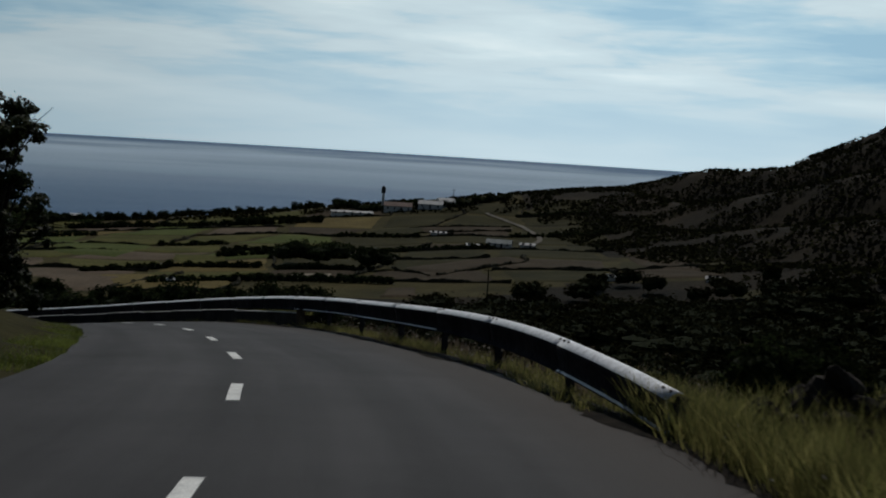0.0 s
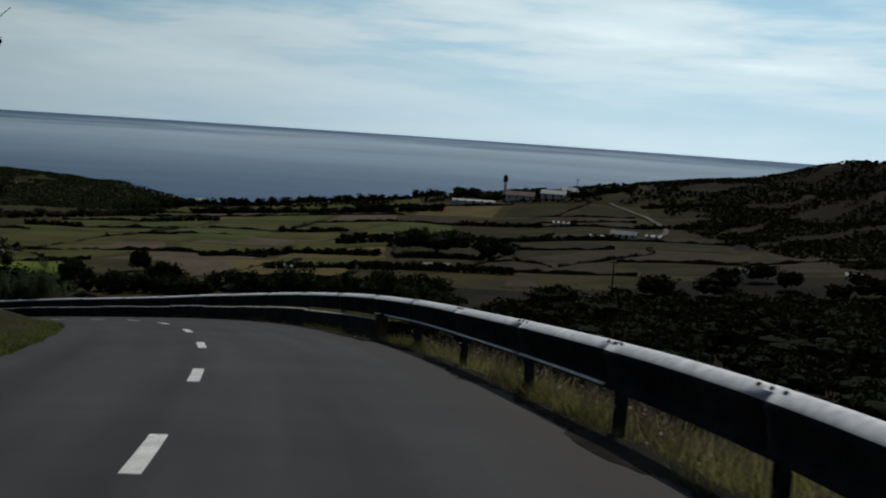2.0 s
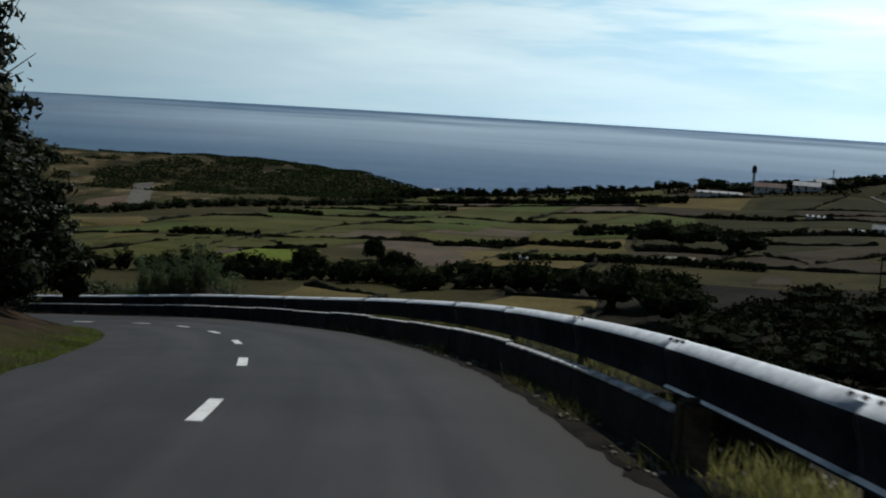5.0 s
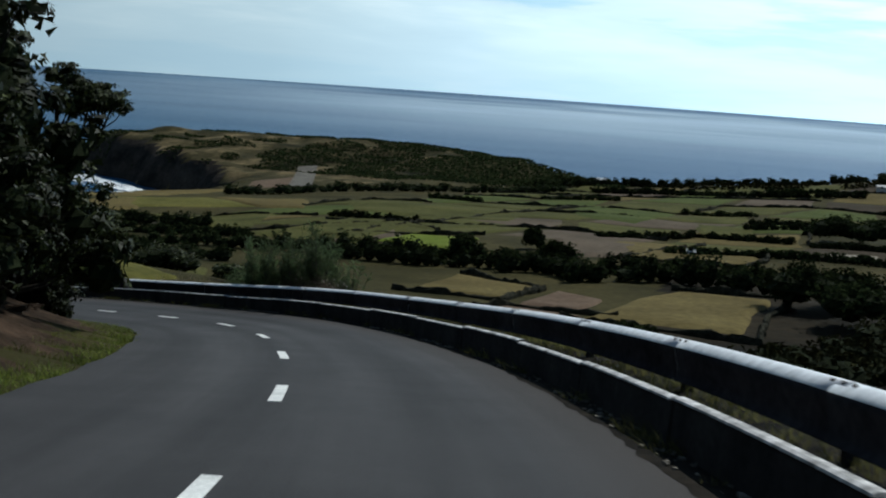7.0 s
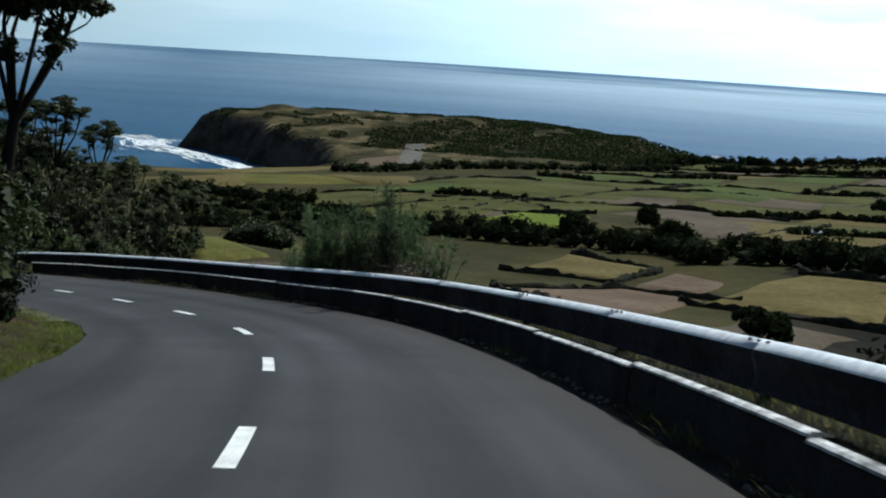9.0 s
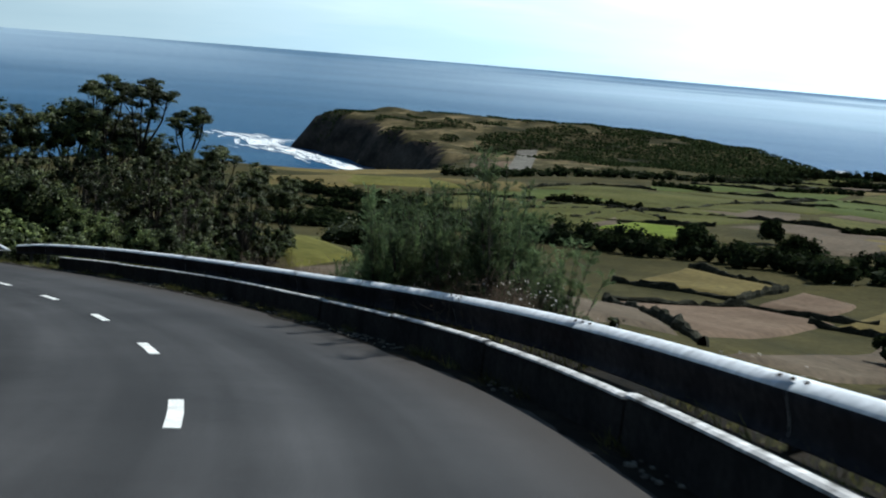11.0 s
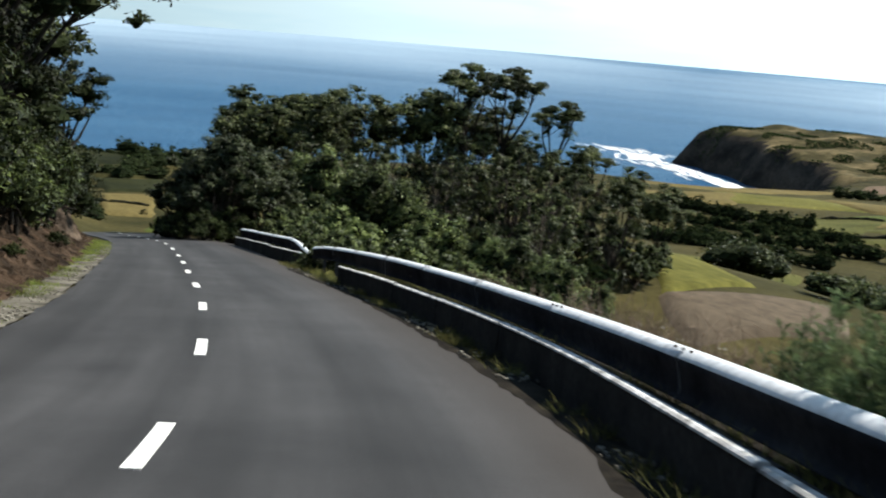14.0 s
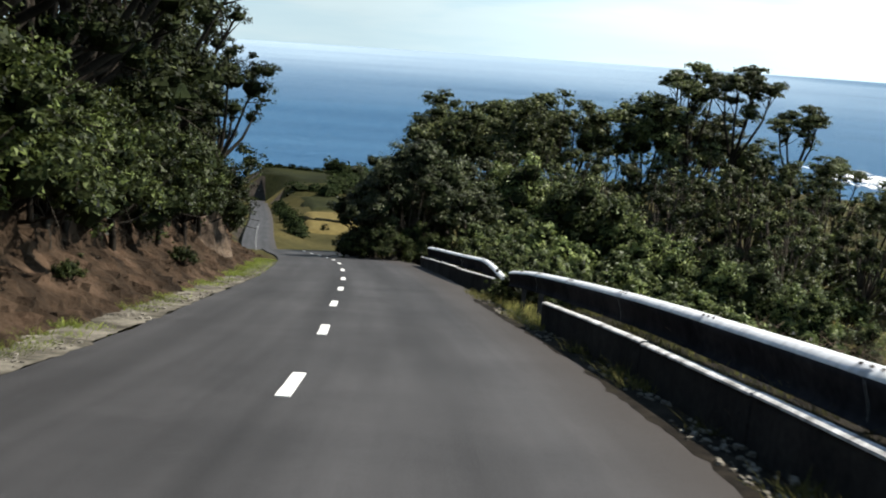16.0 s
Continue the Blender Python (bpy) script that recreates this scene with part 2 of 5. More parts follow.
# ---- helpers for building ----
def mesh_of(name, verts, faces, mats, smooth=False, index=None):
    me = bpy.data.meshes.new(name)
    me.from_pydata([tuple(v) for v in verts], [], [tuple(q) for q in faces])
    for m in mats:
        me.materials.append(m)
    if index is not None:
        me.polygons.foreach_set("material_index", index)
    if smooth:
        me.polygons.foreach_set("use_smooth", [True] * len(me.polygons))
    me.update()
    return me


def quads_mesh(name, corners, mat):
    """corners: array n x k x 3, one loose face each."""
    n, k = np.shape(corners)[:2]
    me = bpy.data.meshes.new(name)
    me.vertices.add(n * k)
    me.vertices.foreach_set("co", np.asarray(corners, float).reshape(-1))
    me.loops.add(n * k)
    me.loops.foreach_set("vertex_index", np.arange(n * k, dtype=np.int32))
    me.polygons.add(n)
    me.polygons.foreach_set("loop_start", np.arange(0, n * k, k, dtype=np.int32))
    me.materials.append(mat)
    me.update(calc_edges=True)
    return me


def put(name, me, parent=None, label="", category="", group="", kind="", m=None):
    ob = new(name, me)
    if m is not None:
        ob.matrix_basis = m
    if parent:
        ob.parent = parent
    return tagged(ob, label, category, group, kind)


# ---- the road's line ----
AXIS = np.array([
    (2.0, -32.0, 2.6), (0.35, -20.0, 1.2), (-0.52, -8.0, -0.21), (-0.92, 3.79, -1.61), (-1.56, 9.69, -2.30), (-2.51, 15.29, -3.05), (-5.43, 26.1, -4.65),
    (-9.57, 36.65, -6.45), (-15.23, 46.68, -8.50), (-22.48, 55.65, -10.655), (-31.92, 62.58, -12.82), (-42.6, 68.08, -14.88),
    (-53.8, 73.0, -17.0), (-65.0, 77.8, -19.1), (-76.4, 82.3, -21.1), (-88.0, 86.3, -23.3), (-99.7, 89.9, -25.5), (-114.0, 94.0, -28.3),
    (-150.0, 104.5, -37.6), (-195.0, 118.5, -47.0), (-246.0, 134.6, -53.6), (-345.0, 168.0, -66.5), (-451.0, 202.0, -79.0)])


def smooth_line(points, step):
    q = np.vstack([2 * points[0] - points[1], points, 2 * points[-1] - points[-2]])
    out = []
    for i in range(1, len(q) - 2):
        a, b, c, d = q[i - 1], q[i], q[i + 1], q[i + 2]
        n = max(2, int(np.linalg.norm(c - b) / step))
        for u in np.arange(n) / n:
            out.append(0.5 * (2 * b + (c - a) * u + (2 * a - 5 * b + 4 * c - d) * u * u + (3 * b - a - 3 * c + d) * u ** 3))
    out.append(points[-1])
    return np.array(out)


LINE = smooth_line(AXIS, 0.8)
RUN = np.r_[0, np.cumsum(np.linalg.norm(np.diff(LINE[:, :2], axis=0), axis=1))]
RUN -= RUN[np.argmin(np.abs(LINE[:, 1] - 3.79) + np.abs(LINE[:, 0] + 0.92))]
WAY = np.gradient(LINE[:, :2], axis=0)
WAY /= np.linalg.norm(WAY, axis=1)[:, None]


def road_at(s, off=0.0, up=0.0):
    """A place s metres along the road's line, off metres to its right."""
    x, y, z = (np.interp(s, RUN, LINE[:, i]) for i in range(3))
    wx, wy = np.interp(s, RUN, WAY[:, 0]), np.interp(s, RUN, WAY[:, 1])
    k = np.hypot(wx, wy)
    return np.stack([x + off * wy / k, y - off * wx / k, z + up + 0 * x], -1)


def heading(s):
    p, q = road_at(s - 0.3), road_at(s + 0.3)
    return math.degrees(math.atan2(q[1] - p[1], q[0] - p[0])) - 90


def near_road(x, y):
    """s, offset to the right and height of the road's line nearest to each place."""
    shape = np.shape(x)
    x, y = np.ravel(x), np.ravel(y)
    s, o, z = np.empty(len(x)), np.empty(len(x)), np.empty(len(x))
    for i in range(0, len(x), 8000):
        dx, dy = x[i:i + 8000, None] - LINE[:, 0], y[i:i + 8000, None] - LINE[:, 1]
        j = np.argmin(dx * dx + dy * dy, 1)
        r = np.arange(len(j))
        ax, ay = dx[r, j], dy[r, j]
        along = ax * WAY[j, 0] + ay * WAY[j, 1]
        side = ax * WAY[j, 1] - ay * WAY[j, 0]
        far = np.hypot(ax, ay)
        s[i:i + 8000] = RUN[j] + along
        o[i:i + 8000] = np.where(np.abs(along) > 2.5, np.sign(side + 1e-9) * far, side)
        z[i:i + 8000] = np.interp(RUN[j] + along, RUN, LINE[:, 2])
    return s.reshape(shape), o.reshape(shape), z.reshape(shape)


# ---- the land's height ----
COAST = np.array([(900, -500), (900, 900), (420, 900), (250, 880), (80, 850), (-20, 815), (-60, 820), (-110, 765), (-200, 735), (-245, 775), (-350, 905),
                  (-460, 965), (-560, 965), (-640, 905), (-685, 835), (-690, 775), (-625, 755), (-560, 728), (-500, 690), (-445, 640), (-415, 575),
                  (-420, 505), (-455, 440), (-490, 350), (-505, 250), (-560, 150), (-610, 50), (-660, -100), (-700, -500)], float)


def inland(x, y):
    """Signed distance to the shore line, positive on land."""
    shape = np.shape(x)
    px, py = np.ravel(x), np.ravel(y)
    best, inside = np.full(len(px), 1e9), np.zeros(len(px), bool)
    for (ax, ay), (bx, by) in zip(COAST, np.roll(COAST, -1, 0)):
        ex, ey = bx - ax, by - ay
        t = np.clip(((px - ax) * ex + (py - ay) * ey) / (ex * ex + ey * ey), 0, 1)
        best = np.minimum(best, np.hypot(px - ax - t * ex, py - ay - t * ey))
        cross = (ay > py) != (by > py)
        inside ^= cross & (px < ax + (py - ay) / np.where(ey == 0, 1e-9, ey) * ex)
    return np.where(inside, best, -best).reshape(shape)


def hill(x, y, cx, cy, rx, ry, h, turn=0.0):
    c, s = math.cos(radians(turn)), math.sin(radians(turn))
    u, v = (x - cx) * c + (y - cy) * s, -(x - cx) * s + (y - cy) * c
    return h * np.exp(-0.5 * ((u / rx) ** 2 + (v / ry) ** 2))


def waves(x, y, size, seed):
    a = np.zeros(np.shape(x))
    r = np.random.RandomState(seed)
    for k in range(7):
        ang, f = r.uniform(0, 6.28), r.uniform(0.6, 1.7) * 6.28 / size
        a = a + np.sin((x * math.cos(ang) + y * math.sin(ang)) * f + r.uniform(0, 6.28)) / 7 * 1.6
    return a


def soft_max(a, b, k):
    m = np.maximum(a, b)
    return m + k * np.log(np.exp((a - m) / k) + np.exp((b - m) / k))


def step01(v, a, b):
    t = np.clip((v - a) / (b - a), 0, 1)
    return t * t * (3 - 2 * t)


def land(x, y):
    x, y = np.asarray(x, float), np.asarray(y, float)
    base = -42 - 0.03 * (y - 200) + 0.05 * (x + 50)
    base = soft_max(base, -77 + 0 * x, 3.0)
    base = base + hill(x, y, 340, 520, 93, 170, 108) + hill(x, y, 120, 748, 85, 75, 18.5) + hill(x, y, -20, 690, 75, 70, 9)
    base = base + hill(x, y, -95, 120, 45, 40, 15) + hill(x, y, -500, 230, 85, 75, 6)
    base = base + hill(x, y, -300, 800, 70, 45, 8, 30) + hill(x, y, -420, 850, 80, 45, 9, 15) + hill(x, y, -560, 850, 90, 60, 7)
    base = base + hill(x, y, -430, 560, 100, 130, -8.5)
    base = base + waves(x, y, 48, 71) * 2.0 * step01(-x, 320, 420) * step01(y, 640, 740)
    base = base + waves(x, y, 120, 3) * 1.2 + waves(x, y, 40, 5) * 0.25
    gully = step01(x, 90, 170) * step01(y, 250, 330) * (1 - step01(y, 700, 780))
    base = base + gully * np.abs(np.sin((x * 0.8 + y * 0.35) * 0.055)) * 20 - gully * 10
    base = base + step01(-x, 150, 330) * (1 - step01(y, 250, 420)) * -12
    s, o, z = near_road(x, y)
    shelf = 2.4 * (1 - step01(s, 7, 15))
    right = z - 0.10 - 0.14 * np.clip(o - 3.3, 0, 1.5) - 0.50 * np.clip(o - 4.8 - shelf, 0, 6) - 0.24 * np.clip(o - 10.8 - shelf, 0, 400)
    lift = 1 - step01(s, 125, 200)
    cut = step01(s, 62, 80)
    d = -o - 2.3
    # Upper slope is unseen, raised to keep skylight off rail and wall.
    left = z - 0.10 + 0.10 * np.clip(d, 0, 1.0) + (0.45 + 1.0 * cut) * np.clip(d - 1.0 - 2.0 * cut, 0, 1.3) + 0.42 * lift * np.clip(d - 2.5 - 1.8 * cut, 0, 5) + 0.80 * lift * np.clip(d - 7.5, 0, 36)
    left = left + waves(x, y, 2.2, 9) * 0.16 * np.clip(d - 1.0, 0, 1)
    w = 1 - step01(np.abs(o), 90, 230)
    on_left = base + (left - base) * w
    on_right = soft_max(base, right, 0.6)
    on_right = np.where(o < 9, right, on_right)
    h = np.where(o > 0, on_right, on_left)
    shore = inland(x, y)
    cliff = step01(shore + waves(x, y, 60, 11) * 7, -6, 22)
    return (SEA - 12) + (h - SEA + 12) * cliff


def spaced(lo, a, b, hi, fine, coarse):
    return np.unique(np.r_[np.arange(lo, a, coarse), np.arange(a, b, fine), np.arange(b, hi + 1, coarse)])


def make_ground():
    gx, gy = spaced(-900, -135, 40, 850, 1.3, 8.0), spaced(-120, -40, 150, 1010, 1.3, 8.0)
    xx, yy = np.meshgrid(gx, gy)
    zz = land(xx, yy)
    nx, ny = len(gx), len(gy)
    verts = np.stack([xx, yy, zz], -1).reshape(-1, 3)
    i = (np.arange(ny - 1)[:, None] * nx + np.arange(nx - 1)).ravel()
    faces = np.stack([i, i + 1, i + nx + 1, i + nx], 1)
    mx, my = (xx[:-1, :-1] + xx[1:, 1:]) / 2, (yy[:-1, :-1] + yy[1:, 1:]) / 2
    drop = np.hypot((zz[:-1, 1:] - zz[:-1, :-1]) / (xx[:-1, 1:] - xx[:-1, :-1]), (zz[1:, :-1] - zz[:-1, :-1]) / (yy[1:, :-1] - yy[:-1, :-1]))
    s, o, z = near_road(mx, my)
    index = np.zeros(mx.shape, int)
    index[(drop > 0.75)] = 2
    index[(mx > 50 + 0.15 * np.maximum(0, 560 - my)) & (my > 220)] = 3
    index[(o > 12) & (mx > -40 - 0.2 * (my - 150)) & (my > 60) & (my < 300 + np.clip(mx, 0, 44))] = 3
    index[(mx < -330) & (my > 640) & ((drop <= 0.75) | ((drop <= 1.05) & (mx > -625)))] = 4
    index[(o < -3.3) & (o > -7.5) & (s > 40) & (s < 130)] = 1
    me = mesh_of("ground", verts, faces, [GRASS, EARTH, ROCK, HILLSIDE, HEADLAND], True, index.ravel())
    put("ground", me, label="rough green hillside falling to sea cliffs", category="ground", kind="structure")


make_ground()


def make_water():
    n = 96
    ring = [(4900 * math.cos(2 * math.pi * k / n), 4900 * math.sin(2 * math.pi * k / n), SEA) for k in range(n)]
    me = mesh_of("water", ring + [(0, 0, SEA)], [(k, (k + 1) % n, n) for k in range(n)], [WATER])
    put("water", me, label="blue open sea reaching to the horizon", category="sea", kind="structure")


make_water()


def swept(name, ss, profile, mat, off=None, up=None, closed=True, caps=True, smooth=False):
    """A profile of (offset, height) carried along the road at the stations ss; off and up are functions of s."""
    k = len(profile)
    o0 = np.array([off(v) if off else 0.0 for v in ss])
    h0 = np.array([up(v) if up else 0.0 for v in ss])
    rows = np.stack([road_at(ss, o + o0, h + h0) for o, h in profile], 1)
    n = len(ss)
    faces = []
    for i in range(n - 1):
        for j in range(k if closed else k - 1):
            q = (j + 1) % k
            faces.append((i * k + j, i * k + q, (i + 1) * k + q, (i + 1) * k + j))
    if closed and caps:
        faces += [tuple(range(k - 1, -1, -1)), tuple((n - 1) * k + j for j in range(k))]
    me = mesh_of(name, rows.reshape(-1, 3), faces, [mat], smooth)
    if smooth and closed and caps:
        me.polygons[n * k - k].use_smooth = False
        me.polygons[n * k - k + 1].use_smooth = False
    return me


def wide(s):
    return float(np.interp(s, [2, 9, 12, 40, 55, 65, 75, 120], [3.72, 3.60, 3.42, 3.40, 3.3, 3.35, 3.42, 3.4]))


def raised(s):
    """Lift that keeps the far road in view above the coarse ground mesh."""
    return 1.1 * float(step01(s, 150, 230))


def make_road():
    ss = np.arange(-34, 520, 1.0)
    cols = [lambda s: wide(s) + 0.06, wide, lambda s: 1.7, lambda s: 0.0, lambda s: -1.2, lambda s: -2.45, lambda s: -2.52]
    ups = [-0.25, 0.0, 0.012, 0.02, 0.012, 0.0, -0.25]
    rows = np.stack([np.array([road_at(s, c(s) + (0.02 * math.sin(s * 1.7) + 0.02 * math.sin(s * 3.9) if abs(c(s)) > 2 else 0), u + raised(s)) for s in ss]) for c, u in zip(cols, ups)], 1)
    k = len(cols)
    faces = [(i * k + j, i * k + j + 1, (i + 1) * k + j + 1, (i + 1) * k + j) for i in range(len(ss) - 1) for j in range(k - 1)]
    me = mesh_of("road", rows.reshape(-1, 3), faces, [ASPHALT])
    layer = me.uv_layers.new(name="along")
    flat = np.array([(c(s), s) for s in ss for c in cols], np.float32)
    loops = np.empty(len(me.loops), np.int32)
    me.loops.foreach_get("vertex_index", loops)
    layer.data.foreach_set("uv", flat[loops].ravel())
    road = put("road", me, label="grey asphalt country road winding downhill", category="road", kind="structure")
    for k in range(-5, 60):
        s = float(np.interp(k, [-5, 0, 1, 2, 5, 10, 15, 16, 60], [-28.3, 0.16, 5.86, 11.5, 28.48, 57.25, 87.13, 93.2, 355]))
        me = swept("dash", np.linspace(s - 0.82, s + 0.82, 5), [(-0.065, 0.012), (0.065, 0.012), (0.065, 0.027), (-0.065, 0.027)], PAINT, up=raised)
        put("dash", me, road)
    return road


make_road()

# ---- guard rail and low wall ----
BEAM = [(0.150, 0.800), (0.122, 0.812), (0.086, 0.804), (0.050, 0.786), (0.022, 0.763), (0.004, 0.738), (0.000, 0.712), (0.006, 0.680), (0.022, 0.640), (0.036, 0.585), (0.048, 0.530), (0.050, 0.482), (0.040, 0.456), (0.012, 0.438), (0.004, 0.426), (0.030, 0.416), (0.070, 0.414)]
BEAM = BEAM + [(o + 0.007, h) for o, h in reversed(BEAM)]
POST = [(-0.05, -0.03), (0.05, -0.03), (0.05, -0.022), (0.006, -0.022), (0.006, 0.022), (0.05, 0.022), (0.05, 0.03), (-0.05, 0.03), (-0.05, 0.022), (-0.006, 0.022), (-0.006, -0.022), (-0.05, -0.022)]


def prism(name, outline, z0, z1, mat):
    k = len(outline)
    verts = [(x, y, z0) for x, y in outline] + [(x, y, z1) for x, y in outline]
    faces = [(j, (j + 1) % k, k + (j + 1) % k, k + j) for j in range(k)] + [tuple(range(k - 1, -1, -1)), tuple(range(k, 2 * k))]
    return mesh_of(name, verts, faces, [mat])


POST_MESH = prism("post", POST, -0.9, 0.0, SHADE_STEEL)
BLOCK_MESH = prism("spacer", [(-0.09, -0.05), (0.0, -0.05), (0.0, 0.05), (-0.09, 0.05)], -0.22, -0.06, SHADE_STEEL)


def bolt_mesh():
    bm = bmesh.new()
    bmesh.ops.create_cone(bm, cap_ends=True, segments=6, radius1=0.019, radius2=0.015, depth=0.022)
    me = bpy.data.meshes.new("bolt")
    bm.to_mesh(me)
    me.materials.append(BARK)
    return me


BOLT_MESH = bolt_mesh()


def along(places, values):
    """A smooth course of values over the places along the road."""
    def course(s):
        return float(sum(np.interp(s + d, places, values) for d in (-1.4, -0.7, 0.0, 0.7, 1.4)) / 5)
    return course


def guard_rail(stations, end, off, up, lit_lips, label):
    """Beams lapped at each post; lit tops and shaded faces are painted, listed stretches with a lit lower lip."""
    base = put("guardrail", None, label=label, category="guardrail", m=Matrix.Translation(road_at(stations[0], off(stations[0]), -0.1)))
    inv = base.matrix_basis.inverted()
    rnd = random.Random(3)
    for i, s in enumerate(stations):
        e = min((stations[i + 1] if i + 1 < len(stations) else end) + 0.16, end)
        lap = 0.0025 * (i % 2)
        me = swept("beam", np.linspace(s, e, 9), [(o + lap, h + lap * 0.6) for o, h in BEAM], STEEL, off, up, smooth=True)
        me.materials.append(SHADE_STEEL)
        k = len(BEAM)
        # Top segments take the lit tone, the others the shade tone.
        lit_faces = {0, 1, 2, 3, 4, k - 1, k - 2, k - 3, k - 4, k - 5}
        if any(a <= s <= b for a, b in lit_lips):
            lit_faces |= {12}
        me.polygons.foreach_set("material_index", [0 if q % k in lit_faces else 1 for q in range(len(me.polygons))])
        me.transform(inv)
        beam = put("beam", me, base, "steel beam, face painted as in shade, rolled top as lit")
        at = road_at(s + 0.08, off(s) + 0.17, 0.76 + up(s))
        turn = heading(s)
        m = inv @ pose(*at, rnd.uniform(-2, 2), rnd.uniform(-2, 2), turn)
        post = put("post", POST_MESH, base, m=m)
        put("spacer", BLOCK_MESH, post)
        for dx in (-0.10, 0.08, 0.26):
            b = road_at(s + dx, off(s + dx) + 0.072, 0.800 + up(s + dx))
            put("bolt", BOLT_MESH, beam, m=inv @ pose(*b, 0, -30, turn))
    return base


RAIL_S = [1.5, 3, 5, 7, 9, 11, 13, 16, 20, 28, 40, 55, 65, 75, 80, 85, 90, 94, 97, 100]
RAIL_OFF = along(RAIL_S, [3.82, 3.76, 3.68, 3.60, 3.53, 3.51, 3.49, 3.46, 3.44, 3.60, 3.72, 3.65, 3.72, 3.80, 3.82, 3.83, 3.86, 3.92, 4.00, 4.10])
RAIL_UP = along(RAIL_S, [-0.60, -0.44, -0.31, -0.15, -0.11, -0.06, -0.03, -0.01, 0.01, 0.06, 0.04, -0.01, -0.01, -0.03, 0.0, 0.02, 0.02, 0.0, -0.05, -0.16])
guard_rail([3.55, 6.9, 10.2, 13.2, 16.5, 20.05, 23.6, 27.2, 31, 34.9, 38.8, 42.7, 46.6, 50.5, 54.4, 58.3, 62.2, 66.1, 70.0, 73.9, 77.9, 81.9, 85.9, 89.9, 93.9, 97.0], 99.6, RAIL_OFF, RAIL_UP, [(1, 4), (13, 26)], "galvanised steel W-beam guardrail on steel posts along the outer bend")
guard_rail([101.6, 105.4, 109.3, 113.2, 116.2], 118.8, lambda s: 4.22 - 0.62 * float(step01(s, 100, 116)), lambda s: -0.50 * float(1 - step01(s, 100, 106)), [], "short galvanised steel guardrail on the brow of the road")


def parapet(s0, s1, length, off, label):
    base = put("low_wall", None, label=label, category="wall", m=Matrix.Translation(road_at(s0, off(s0), 0)))
    inv = base.matrix_basis.inverted()
    rnd = random.Random(4)
    s = s0
    while s < s1 - 0.5:
        e = min(s + length * rnd.uniform(0.93, 1.07), s1)
        dh, do = rnd.uniform(-0.02, 0.02), rnd.uniform(-0.015, 0.015)
        ss = np.linspace(s + 0.02, e - 0.02, 6)
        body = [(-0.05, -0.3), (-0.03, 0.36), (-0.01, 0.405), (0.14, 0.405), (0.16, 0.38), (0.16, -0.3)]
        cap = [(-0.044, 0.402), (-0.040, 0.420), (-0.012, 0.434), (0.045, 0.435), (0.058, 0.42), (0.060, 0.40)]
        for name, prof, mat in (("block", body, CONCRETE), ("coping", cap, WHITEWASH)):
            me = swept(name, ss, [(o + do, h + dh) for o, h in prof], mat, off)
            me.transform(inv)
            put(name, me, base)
        s = e


parapet(26.5, 89.8, 3.7, along([26, 28, 40, 55, 65, 75, 80, 85, 90], [3.50, 3.50, 3.38, 3.30, 3.46, 3.58, 3.56, 3.50, 3.50]), "low concrete block wall darkened as in shade, with worn white coping")
parapet(101.0, 118.0, 3.6, lambda s: 3.95 - 0.62 * float(step01(s, 98, 116)), "short low concrete wall with white coping under the guardrail")



def make_bank():
    """The cut bank on the inner side of the road: a talus of crumbled earth, a face cut back under roots, an overhanging lip."""
    ss = np.arange(43, 126, 0.15)
    cols = np.r_[np.linspace(0, 0.40, 13), np.linspace(0.44, 1.0, 13)]
    verts = []
    for s in ss:
        cut_in = float(step01(s, 62, 78)) * (1 - 0.5 * float(step01(s, 114, 126)))
        for c in cols:
            off = -3.20 - np.interp(c, [0, 0.40, 0.48, 0.74, 0.84, 0.90, 1.0], [-0.38, 0.95, 1.35, 1.62, 1.30, 1.15, 2.6])
            up = -0.12 + (0.3 + 0.7 * cut_in) * np.interp(c, [0, 0.2, 0.40, 0.48, 0.74, 0.84, 0.90, 1.0], [0.0, 0.26, 0.72, 0.95, 1.75, 1.95, 2.10, 2.35])
            x, y, z = road_at(s, off, up)
            p = Vector((x, y, z))
            edge = min(1.0, c * 5)
            flat = Vector((x, y, z * 2.2))
            rough = noise.noise(p * 0.45) * 0.22 + noise.fractal(flat * 1.9, 0.9, 2.2, 3) * 0.13 + noise.noise(flat * 7.0) * 0.06
            clod = max(0.0, noise.noise(flat * 4.2 + Vector((7, 0, 0))) - 0.12) * 0.30
            verts.append(road_at(s, off + (rough + clod) * edge, up + (noise.noise(p * 3.1) * 0.07 + clod * 0.5) * edge))
    k = len(cols)
    faces = [(i * k + j, (i + 1) * k + j, (i + 1) * k + j + 1, i * k + j + 1) for i in range(len(ss) - 1) for j in range(k - 1)]
    put("earth_bank", mesh_of("earth_bank", verts, faces, [EARTH]), label="crumbling brown earth bank beside the road", category="bank", kind="structure")


make_bank()
PALE_ROCK = two_tone("pale_brown_rock", (0.022, 0.016, 0.012), (0.15, 0.112, 0.082), 1.6, 5.0, 0.95, 0.9, 0.1)


